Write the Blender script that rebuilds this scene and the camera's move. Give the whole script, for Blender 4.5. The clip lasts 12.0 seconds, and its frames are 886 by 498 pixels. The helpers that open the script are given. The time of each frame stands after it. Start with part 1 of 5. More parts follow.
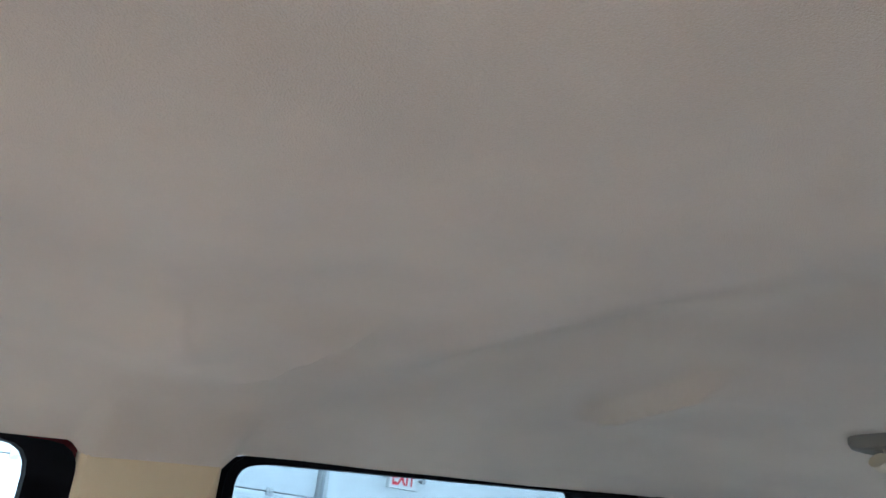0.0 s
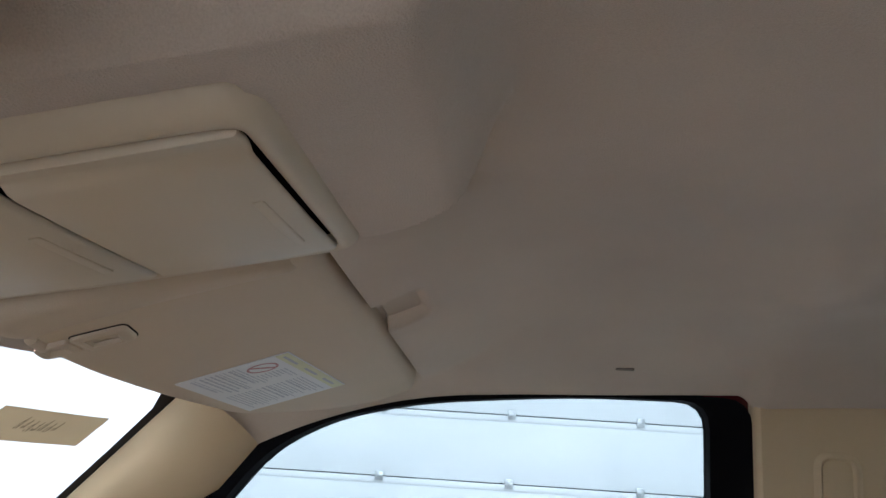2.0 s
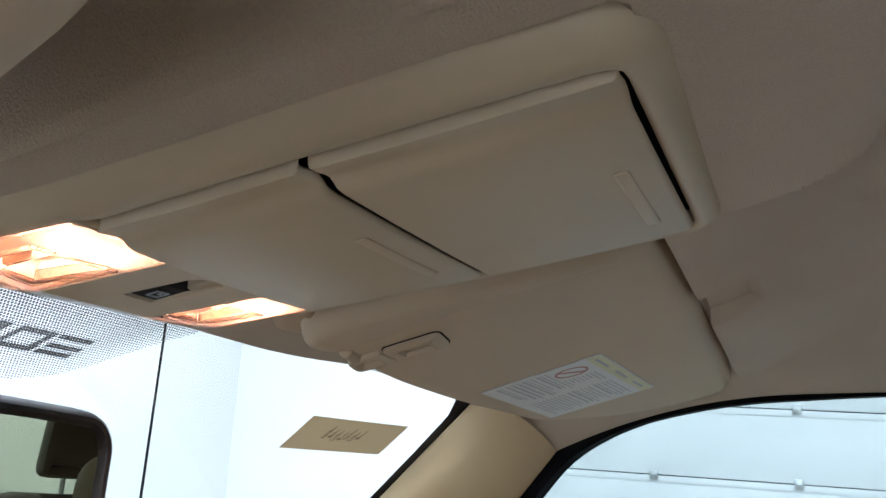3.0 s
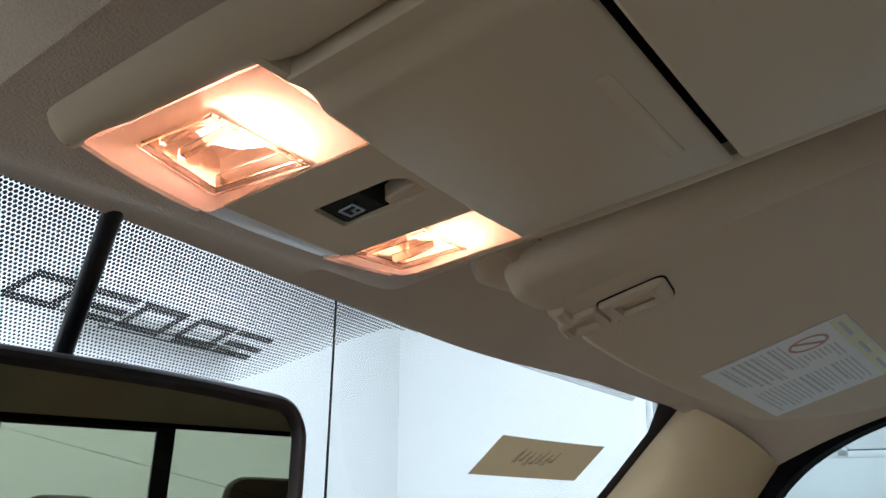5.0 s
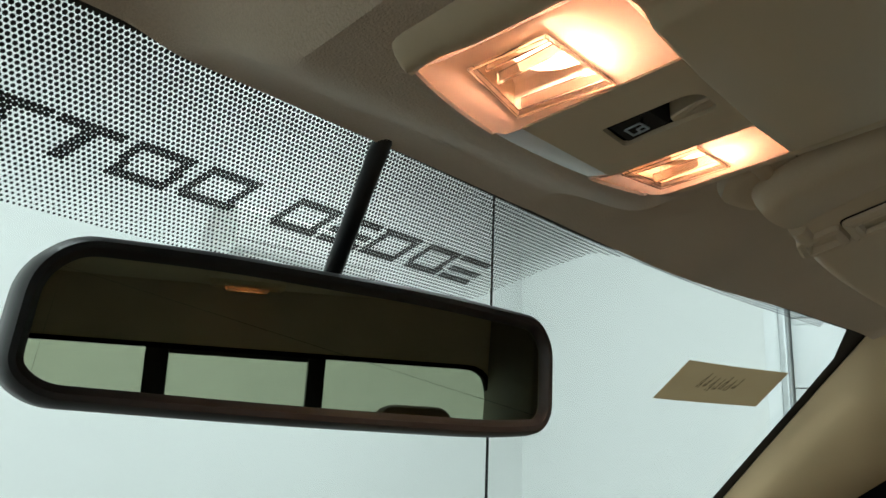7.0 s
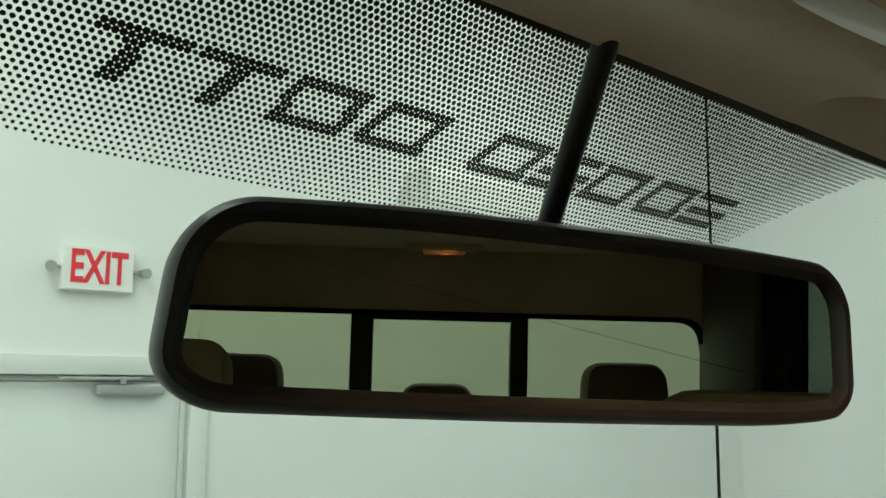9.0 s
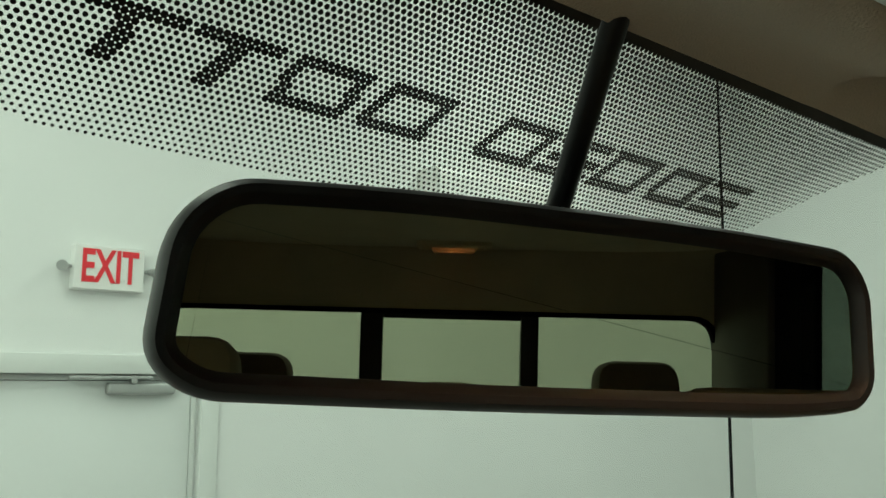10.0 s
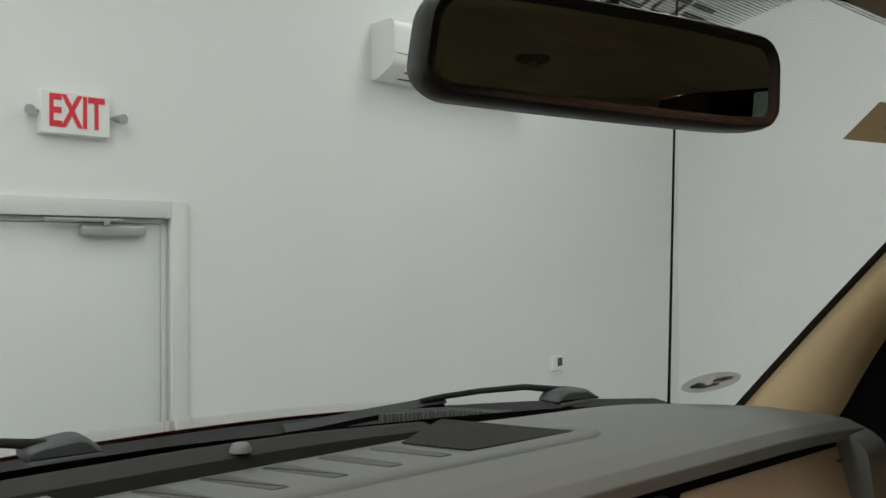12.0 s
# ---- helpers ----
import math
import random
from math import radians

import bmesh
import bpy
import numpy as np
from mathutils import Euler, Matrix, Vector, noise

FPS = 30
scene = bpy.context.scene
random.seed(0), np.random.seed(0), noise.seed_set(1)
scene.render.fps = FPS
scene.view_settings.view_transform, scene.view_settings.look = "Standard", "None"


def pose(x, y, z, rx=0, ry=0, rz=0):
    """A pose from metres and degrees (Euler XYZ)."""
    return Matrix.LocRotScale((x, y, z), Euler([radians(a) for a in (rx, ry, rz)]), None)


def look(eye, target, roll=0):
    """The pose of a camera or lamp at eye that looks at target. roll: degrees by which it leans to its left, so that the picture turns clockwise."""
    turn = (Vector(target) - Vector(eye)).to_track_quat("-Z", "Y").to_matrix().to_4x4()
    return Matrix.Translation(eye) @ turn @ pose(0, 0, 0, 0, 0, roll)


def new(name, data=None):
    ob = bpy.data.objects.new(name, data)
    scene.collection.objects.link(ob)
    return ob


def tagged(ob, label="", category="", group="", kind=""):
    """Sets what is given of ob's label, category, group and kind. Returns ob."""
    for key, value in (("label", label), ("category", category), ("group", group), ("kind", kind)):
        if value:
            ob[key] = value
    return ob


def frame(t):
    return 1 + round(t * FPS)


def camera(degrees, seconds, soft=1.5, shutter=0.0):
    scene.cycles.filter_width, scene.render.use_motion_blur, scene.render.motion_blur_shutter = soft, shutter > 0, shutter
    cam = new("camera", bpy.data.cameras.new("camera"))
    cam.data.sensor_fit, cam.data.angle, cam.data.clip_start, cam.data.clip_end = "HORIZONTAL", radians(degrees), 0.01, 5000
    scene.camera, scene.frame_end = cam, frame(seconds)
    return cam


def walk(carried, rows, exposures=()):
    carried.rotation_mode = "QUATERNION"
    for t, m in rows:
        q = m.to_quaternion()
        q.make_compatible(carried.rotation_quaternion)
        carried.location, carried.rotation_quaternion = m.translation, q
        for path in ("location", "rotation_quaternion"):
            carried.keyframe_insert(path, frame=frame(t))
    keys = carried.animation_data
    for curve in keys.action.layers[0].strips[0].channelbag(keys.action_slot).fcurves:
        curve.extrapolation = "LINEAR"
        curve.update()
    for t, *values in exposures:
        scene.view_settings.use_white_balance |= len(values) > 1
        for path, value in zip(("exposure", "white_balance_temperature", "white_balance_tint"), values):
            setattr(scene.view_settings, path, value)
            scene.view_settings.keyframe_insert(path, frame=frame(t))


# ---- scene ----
cam = camera(55.0, 12.0)
PATH = [
    (0, (-0.314, -0.53, 1.871), (1.307, -1.489, 2.545), 6.6),
    (0.5, (-0.32, -0.507, 1.858), (1.449, -1.226, 2.454), 4.5),
    (1, (-0.3, -0.483, 1.854), (1.585, -0.886, 2.388), 4.6),
    (1.5, (-0.324, -0.464, 1.853), (1.613, -0.56, 2.34), 4.1),
    (2, (-0.334, -0.448, 1.85), (1.595, -0.222, 2.328), 3.8),
    (2.5, (-0.311, -0.42, 1.858), (1.566, 0.095, 2.316), 3.8),
    (3, (-0.271, -0.384, 1.86), (1.516, 0.402, 2.293), 3.6),
    (3.2, (-0.259, -0.37, 1.858), (1.489, 0.49, 2.309), 3.2),
    (4.8, (-0.211, -0.316, 1.811), (1.392, 0.731, 2.387), 0.4),
    (5, (-0.211, -0.314, 1.807), (1.383, 0.742, 2.393), 0.3),
    (5.5, (-0.208, -0.304, 1.794), (1.341, 0.812, 2.388), 0.5),
    (6, (-0.216, -0.293, 1.784), (1.298, 0.873, 2.374), 0.8),
    (6.5, (-0.264, -0.299, 1.788), (1.247, 0.89, 2.336), 0.8),
    (7, (-0.258, -0.267, 1.797), (1.207, 1.022, 2.234), 1.1),
    (7.5, (-0.243, -0.235, 1.807), (1.117, 1.181, 2.185), 1.3),
    (7.7, (-0.245, -0.223, 1.805), (1.059, 1.246, 2.182), 1.3),
    (9.3, (-0.199, -0.190, 1.812), (0.936, 1.423, 2.147), -0.3),
    (9.5, (-0.197, -0.187, 1.810), (0.933, 1.428, 2.149), -0.2),
    (10, (-0.199, -0.187, 1.808), (0.926, 1.432, 2.142), -0.3),
    (10.5, (-0.213, -0.198, 1.809), (0.910, 1.425, 2.135), -0.3),
    (11, (-0.216, -0.223, 1.770), (0.907, 1.402, 2.086), -0.2),
    (11.2, (-0.237, -0.244, 1.745), (0.889, 1.382, 2.041), -0.4),
    (11.5, (-0.293, -0.288, 1.701), (0.837, 1.351, 1.894), -0.2),
    (11.7, (-0.345, -0.313, 1.691), (0.793, 1.328, 1.802), -0.2),
    (12, (-0.420, -0.316, 1.717), (0.840, 1.237, 1.729), -0.3),
]
EXPOSURES = [
    (0.0, 1.79, 5050, 14), (1.0, 1.20, 5150, 16), (2.0, 0.58, 5450, 18), (3.0, 0.46, 5450, 12), (5.0, 0.07, 5450, 11),
    (6.0, -0.12, 5700, 2), (7.5, -0.54, 5950, -2), (9.5, -0.87, 6500, -13), (10.5, -0.99, 6600, -13), (11.2, -1.06, 6650, -9), (11.5, -1.18, 6700, -7), (12.0, -1.19, 6500, 9),
]
walk(cam, [(t, look(eye, target, roll)) for t, eye, target, roll in PATH], EXPOSURES)

# ---- light and exposure ----
FLOOR = -0.12
world = bpy.data.worlds.new("world")
scene.world = world
world.use_nodes = True
world.node_tree.nodes["Background"].inputs[0].default_value = (0.6, 0.65, 0.7, 1)
world.node_tree.nodes["Background"].inputs[1].default_value = 0.05
SHOP_LIGHT = 82.0     # watts of each ceiling strip
BEAM = 4.5             # watts of each map lamp's beam
BULB = 0.58            # watts of each map bulb

# ---- materials ----


def mat(name, colour, rough=0.6, metal=0.0, var=0.10, scale=6.0, fine=300.0, bump=0.15, depth=0.0006, spec=0.5, fabric=False, coat=0.0):
    m = bpy.data.materials.new(name)
    m.use_nodes = True
    t = m.node_tree
    b = t.nodes["Principled BSDF"]
    b.inputs["Roughness"].default_value = rough
    b.inputs["Metallic"].default_value = metal
    b.inputs["Specular IOR Level"].default_value = spec
    b.inputs["Coat Weight"].default_value = coat
    co = t.nodes.new("ShaderNodeTexCoord")
    big = t.nodes.new("ShaderNodeTexNoise")
    big.inputs["Scale"].default_value = scale
    big.inputs["Detail"].default_value = 5
    small = t.nodes.new("ShaderNodeTexNoise")
    small.inputs["Scale"].default_value = fine
    small.inputs["Detail"].default_value = 3
    t.links.new(co.outputs["Object"], big.inputs["Vector"])
    t.links.new(co.outputs["Object"], small.inputs["Vector"])
    both = t.nodes.new("ShaderNodeMath")
    both.operation = "MULTIPLY_ADD"
    t.links.new(small.outputs["Fac"], both.inputs[0])
    both.inputs[1].default_value = 0.6 if fabric else 0.25
    t.links.new(big.outputs["Fac"], both.inputs[2])
    ramp = t.nodes.new("ShaderNodeMapRange")
    ramp.inputs["From Min"].default_value = 0.35
    ramp.inputs["From Max"].default_value = 1.0
    ramp.inputs["To Min"].default_value = 1 - var
    ramp.inputs["To Max"].default_value = 1 + var
    t.links.new(both.outputs[0], ramp.inputs["Value"])
    mul = t.nodes.new("ShaderNodeVectorMath")
    mul.operation = "SCALE"
    mul.inputs[0].default_value = colour
    t.links.new(ramp.outputs["Result"], mul.inputs["Scale"])
    t.links.new(mul.outputs["Vector"], b.inputs["Base Color"])
    rr = t.nodes.new("ShaderNodeMapRange")
    rr.inputs["To Min"].default_value = max(0.0, rough - min(0.08, rough * 0.3))
    rr.inputs["To Max"].default_value = min(1.0, rough + min(0.08, rough * 0.3))
    t.links.new(big.outputs["Fac"], rr.inputs["Value"])
    t.links.new(rr.outputs["Result"], b.inputs["Roughness"])
    if bump:
        bn = t.nodes.new("ShaderNodeBump")
        bn.inputs["Strength"].default_value = bump
        bn.inputs["Distance"].default_value = depth
        t.links.new(small.outputs["Fac"], bn.inputs["Height"])
        t.links.new(bn.outputs["Normal"], b.inputs["Normal"])
    if fabric:
        b.inputs["Sheen Weight"].default_value = 0.25
        b.inputs["Sheen Roughness"].default_value = 0.6
    return m


def glass_mat(name, tint, gloss=0.015):
    m = bpy.data.materials.new(name)
    m.use_nodes = True
    t = m.node_tree
    t.nodes.clear()
    out = t.nodes.new("ShaderNodeOutputMaterial")
    mix = t.nodes.new("ShaderNodeMixShader")
    clear = t.nodes.new("ShaderNodeBsdfTransparent")
    clear.inputs[0].default_value = (*tint, 1)
    sh = t.nodes.new("ShaderNodeBsdfGlossy")
    sh.inputs["Roughness"].default_value = 0.02
    fr = t.nodes.new("ShaderNodeLayerWeight")
    fr.inputs["Blend"].default_value = 0.5
    pw = t.nodes.new("ShaderNodeMath")
    pw.operation = "POWER"
    pw.inputs[1].default_value = 4.0
    t.links.new(fr.outputs["Facing"], pw.inputs[0])
    ad = t.nodes.new("ShaderNodeMath")
    ad.operation = "MULTIPLY_ADD"
    ad.inputs[1].default_value = 0.30
    ad.inputs[2].default_value = gloss
    t.links.new(pw.outputs[0], ad.inputs[0])
    t.links.new(ad.outputs[0], mix.inputs[0])
    t.links.new(clear.outputs[0], mix.inputs[1])
    t.links.new(sh.outputs[0], mix.inputs[2])
    t.links.new(mix.outputs[0], out.inputs[0])
    return m


def lens_mat(name, colour, clear=0.12, through_part=1.0):
    """Frosted lamp lens: scatters the light of the bulb behind it."""
    m = bpy.data.materials.new(name)
    m.use_nodes = True
    t = m.node_tree
    t.nodes.clear()
    out = t.nodes.new("ShaderNodeOutputMaterial")
    tr = t.nodes.new("ShaderNodeBsdfTranslucent")
    tr.inputs[0].default_value = (*(c * through_part for c in colour), 1)
    di = t.nodes.new("ShaderNodeBsdfPrincipled")
    di.inputs["Base Color"].default_value = (*colour, 1)
    di.inputs["Roughness"].default_value = 0.25
    tp = t.nodes.new("ShaderNodeBsdfTransparent")
    m1 = t.nodes.new("ShaderNodeMixShader")
    m1.inputs[0].default_value = 0.35
    t.links.new(tr.outputs[0], m1.inputs[1])
    t.links.new(di.outputs[0], m1.inputs[2])
    m2 = t.nodes.new("ShaderNodeMixShader")
    m2.inputs[0].default_value = clear
    t.links.new(m1.outputs[0], m2.inputs[1])
    t.links.new(tp.outputs[0], m2.inputs[2])
    t.links.new(m2.outputs[0], out.inputs[0])
    return m


def moulded_glass(name, tint):
    m = bpy.data.materials.new(name)
    m.use_nodes = True
    b = m.node_tree.nodes["Principled BSDF"]
    b.inputs["Base Color"].default_value = (*tint, 1)
    b.inputs["Transmission Weight"].default_value = 1.0
    b.inputs["Roughness"].default_value = 0.04
    b.inputs["IOR"].default_value = 1.45
    return m


def glow_mat(name, colour, strength):
    m = bpy.data.materials.new(name)
    m.use_nodes = True
    b = m.node_tree.nodes["Principled BSDF"]
    b.inputs["Base Color"].default_value = (*colour, 1)
    b.inputs["Emission Color"].default_value = (*colour, 1)
    b.inputs["Emission Strength"].default_value = strength
    return m


HEADLINER = mat("headliner_cloth", (0.51, 0.42, 0.315), 0.95, var=0.17, scale=5, fine=1050, bump=0.8, depth=0.0008, spec=0.15, fabric=True)
# beige trim darkened in its colour to look unlit
SHADEDTRIM = mat("shaded_corner_trim", (0.075, 0.062, 0.045), 0.6, var=0.08, scale=8, fine=900, bump=0.2, depth=0.0003)
HOOKM = mat("brown_hook_plastic", (0.17, 0.145, 0.105), 0.5, var=0.08, scale=20, fine=900, bump=0.15, depth=0.0002)
TAN = mat("tan_plastic", (0.58, 0.44, 0.255), 0.55, var=0.05, scale=8, fine=1800, bump=0.25, depth=0.0002)
CONSOLE = mat("beige_console_plastic", (0.57, 0.47, 0.315), 0.48, var=0.05, scale=9, fine=2200, bump=0.2, depth=0.0002)
VISOR = mat("visor_vinyl", (0.57, 0.46, 0.315), 0.62, var=0.07, scale=7, fine=900, bump=0.35, depth=0.0004)
# rubber seals, and also the solid black put into shaded gaps
BLACK = mat("black_rubber_and_gap_shade", (0.005, 0.005, 0.006), 0.9, var=0.2, scale=12, fine=500, bump=0.2, spec=0.08)
BLACKP = mat("black_plastic", (0.010, 0.010, 0.0105), 0.42, spec=0.3, var=0.2, scale=20, fine=900, bump=0.1, depth=0.0002)
GREYP = mat("grey_dash_plastic", (0.150, 0.160, 0.150), 0.6, var=0.07, scale=6, fine=1300, bump=0.5, depth=0.0004)
DARKGREY = mat("dark_grey_plastic", (0.06, 0.06, 0.06), 0.5, var=0.12, scale=9, fine=900, bump=0.3)
GLASS = glass_mat("window_glass", (0.93, 0.96, 0.95))
TINTED = glass_mat("tinted_glass", (0.78, 0.82, 0.80))
PRIVACY = glass_mat("privacy_glass", (0.40, 0.46, 0.47))
FRIT = mat("black_ceramic_frit", (0.01, 0.01, 0.01), 0.5, bump=0)
WALL = mat("white_painted_wall", (0.80, 0.81, 0.80), 0.6, var=0.03, scale=1.2, fine=60, bump=0.12, depth=0.001)
DOORW = mat("white_door_paint", (0.74, 0.76, 0.75), 0.45, var=0.04, scale=2.0, fine=90, bump=0.1, depth=0.0006)
DOORTRIM = mat("grey_white_frame_paint", (0.70, 0.72, 0.70), 0.4, var=0.05, scale=3.0, fine=90, bump=0.1, depth=0.0006)
PANELW = mat("white_sheet_steel", (0.87, 0.89, 0.90), 0.40, var=0.03, scale=1.5, fine=50, bump=0.1, depth=0.0006)
STEEL = mat("galvanised_steel", (0.55, 0.57, 0.58), 0.35, metal=0.9, var=0.15, scale=10, fine=120, bump=0.1)
ALU = mat("painted_aluminium", (0.42, 0.43, 0.42), 0.4, metal=0.4, var=0.08, scale=20, fine=200)
CONCRETE = mat("floor_concrete", (0.42, 0.42, 0.41), 0.5, var=0.18, scale=0.8, fine=40, bump=0.15, depth=0.002)
CEILM = mat("ceiling_white", (0.75, 0.76, 0.76), 0.7, var=0.04, scale=1.0, fine=30)
SIGNW = mat("sign_white_plastic", (0.82, 0.82, 0.80), 0.35, var=0.03, scale=20, fine=200, bump=0.05)
RED = mat("sign_red", (0.75, 0.03, 0.05), 0.4, var=0.05, bump=0)
PAPER = lens_mat("kraft_card", (0.52, 0.45, 0.33), 0.0)
INK = mat("pen_ink", (0.16, 0.13, 0.09), 0.7, bump=0)
LABELW = mat("label_paper", (0.72, 0.72, 0.70), 0.5, var=0.03, scale=50, fine=600, bump=0.05)
LABELY = mat("label_yellow", (0.66, 0.65, 0.40), 0.5, var=0.05, scale=60, bump=0)
LABELINK = mat("label_print", (0.47, 0.48, 0.51), 0.6, bump=0)
LABELRED = mat("label_red", (0.50, 0.24, 0.24), 0.6, bump=0)
CARPAINT = mat("dark_red_paint", (0.10, 0.008, 0.012), 0.06, var=0.1, scale=3, bump=0, coat=1.0)
LENS = lens_mat("frosted_lens", (0.95, 0.80, 0.70), 0.02, 0.30)
FROST = mat("pale_strip_plastic", (0.78, 0.79, 0.80), 0.3, var=0.03, bump=0)
RIBM = mat("dark_dash_rubber_and_end_shade", (0.034, 0.034, 0.032), 0.8, spec=0.12, var=0.12, scale=14, fine=700, bump=0.2)
SIDEGLASS = glass_mat("side_glass", (0.66, 0.71, 0.70))
CARPET = mat("tan_carpet", (0.12, 0.10, 0.075), 0.95, var=0.2, scale=15, fine=400, bump=0.6, fabric=True)
CLEARLENS = glass_mat("clear_lens", (0.97, 0.93, 0.90), 0.03)
RIDGE = moulded_glass("moulded_clear_plastic", (1.0, 0.96, 0.93))
FLOORRIB = mat("grey_tray_rib", (0.085, 0.085, 0.080), 0.55, var=0.08, scale=9, fine=900, bump=0.3)
SLATM = mat("weathered_black_plastic", (0.10, 0.10, 0.098), 0.6, var=0.2, scale=30, fine=500, bump=0.2)
VANE = mat("satin_wiper_vane", (0.055, 0.056, 0.058), 0.5, var=0.15, scale=30, fine=500, bump=0.1)
COWLM = mat("weathered_black_cowl", (0.035, 0.035, 0.036), 0.75, var=0.35, scale=25, fine=300, bump=0.3, spec=0.1)
GLOVE = mat("beige_glovebox_plastic", (0.66, 0.56, 0.40), 0.5, var=0.05, scale=8, fine=1500, bump=0.25, depth=0.0002)
WIPERM = mat("satin_black_metal", (0.012, 0.012, 0.013), 0.7, var=0.2, scale=20, fine=500, bump=0.1, spec=0.2)
REFLECTOR = mat("white_reflector", (0.85, 0.78, 0.70), 0.3, bump=0)
MIRROR = mat("dimmed_mirror", (0.42, 0.43, 0.31), 0.0, metal=1.0, var=0.0, bump=0)
LEATHER = mat("tan_leather", (0.30, 0.24, 0.165), 0.55, var=0.12, scale=12, fine=500, bump=0.4)
DARKLEATHER = mat("brown_leather", (0.14, 0.10, 0.07), 0.55, var=0.12, scale=12, fine=500, bump=0.4)
STRIPLIGHT = glow_mat("strip_light", (1.0, 0.985, 0.95), 6.0)
ICON = mat("switch_icon", (0.35, 0.40, 0.45), 0.5, bump=0)

# ---- mesh helpers ----


def part(name, bm, material, parent=None, label="", smooth=40, world_m=None):
    """Links a bmesh as one mesh object, under a thing or a part."""
    bmesh.ops.recalc_face_normals(bm, faces=bm.faces)
    me = bpy.data.meshes.new(name)
    bm.to_mesh(me)
    bm.free()
    me.materials.append(material)
    if smooth:
        for p in me.polygons:
            p.use_smooth = True
        me.set_sharp_from_angle(angle=radians(smooth))
    ob = new(name, me)
    if parent is not None:
        ob.parent = parent
        ob.matrix_parent_inverse = parent.matrix_basis.inverted() if world_m is None else Matrix()
    if label:
        tagged(ob, label)
    return ob


def thing(name, label, category, at=(0, 0, 0), group="", kind="", m=None):
    e = new(name)
    e.matrix_basis = m if m is not None else Matrix.Translation(at)
    e.empty_display_size = 0.02
    return tagged(e, label, category, group, kind)


def box(bm, lo, hi, bevel=0.0, seg=2, m=None):
    r = bmesh.ops.create_cube(bm, size=1.0)
    vs = r["verts"]
    lo, hi = Vector(lo), Vector(hi)
    for v in vs:
        v.co = Vector([lo[i] + (v.co[i] + 0.5) * (hi[i] - lo[i]) for i in range(3)])
        if m is not None:
            v.co = m @ v.co
    if bevel:
        es = list({e for v in vs for e in v.link_edges})
        bmesh.ops.bevel(bm, geom=es, offset=bevel, segments=seg, affect="EDGES", profile=0.5)
    return bm


def boxed(lo, hi, bevel=0.0, seg=2, m=None):
    return box(bmesh.new(), lo, hi, bevel, seg, m)


def loft(bm, loops, cap0=True, cap1=True, closed=True):
    """Skins a row of loops of equal length."""
    rows = [[bm.verts.new(p) for p in lp] for lp in loops]
    n = len(rows[0])
    for a, b in zip(rows, rows[1:]):
        for i in range(n if closed else n - 1):
            j = (i + 1) % n
            bm.faces.new((a[i], a[j], b[j], b[i]))
    if cap0:
        bm.faces.new(rows[0][::-1])
    if cap1:
        bm.faces.new(rows[-1])
    return bm


def inset(pts, d):
    """A closed 2D outline moved inwards by d (outline runs anticlockwise)."""
    n, out = len(pts), []
    for i in range(n):
        p, a, b = Vector(pts[i]), Vector(pts[i - 1]), Vector(pts[(i + 1) % n])
        e1, e2 = (p - a).normalized(), (b - p).normalized()
        n1, n2 = Vector((-e1.y, e1.x)), Vector((-e2.y, e2.x))
        k = n1 + n2
        k = k / max(0.35, k.dot(n1)) if k.length > 1e-6 else n1
        out.append(tuple(p + k * d))
    return out


def rounded(pts, r, seg=5):
    """Rounds the corners of a closed 2D polygon; r one radius or one for each corner."""
    out, n = [], len(pts)
    for i in range(n):
        p, a, b = Vector(pts[i]), Vector(pts[i - 1]), Vector(pts[(i + 1) % n])
        rad = r[i] if isinstance(r, (list, tuple)) else r
        u, v = (a - p), (b - p)
        k = min(rad, u.length * 0.49, v.length * 0.49)
        s, e = p + u.normalized() * k, p + v.normalized() * k
        for j in range(seg + 1):
            f = j / seg
            out.append(tuple((1 - f) ** 2 * s + 2 * f * (1 - f) * p + f * f * e))
    return out


def rect(x0, y0, x1, y1):
    return [(x0, y0), (x1, y0), (x1, y1), (x0, y1)]


def slab(outline, to3d, profile, bm=None, cap0=True, cap1=True):
    """An outline swept through (inset, depth) steps."""
    bm = bm or bmesh.new()
    return loft(bm, [[to3d(x, y, d) for x, y in inset(outline, k)] for k, d in profile], cap0, cap1)


def sheet(f, nu, nv, off=(0, 0, 0), bm=None):
    """A curved sheet f(u, v), u and v from 0 to 1, with thickness along off."""
    bm = bm or bmesh.new()
    off = Vector(off)
    a = [[bm.verts.new(f(i / nu, j / nv)) for j in range(nv + 1)] for i in range(nu + 1)]
    if off.length == 0:
        for i in range(nu):
            for j in range(nv):
                bm.faces.new((a[i][j], a[i + 1][j], a[i + 1][j + 1], a[i][j + 1]))
        return bm
    b = [[bm.verts.new(v.co + off) for v in r] for r in a]
    for i in range(nu):
        for j in range(nv):
            bm.faces.new((a[i][j], a[i + 1][j], a[i + 1][j + 1], a[i][j + 1]))
            bm.faces.new((b[i][j], b[i][j + 1], b[i + 1][j + 1], b[i + 1][j]))
    for i in range(nu):
        for j in (0, nv):
            bm.faces.new((a[i][j], a[i + 1][j], b[i + 1][j], b[i][j]))
    for j in range(nv):
        for i in (0, nu):
            bm.faces.new((a[i][j], a[i][j + 1], b[i][j + 1], b[i][j]))
    return bm


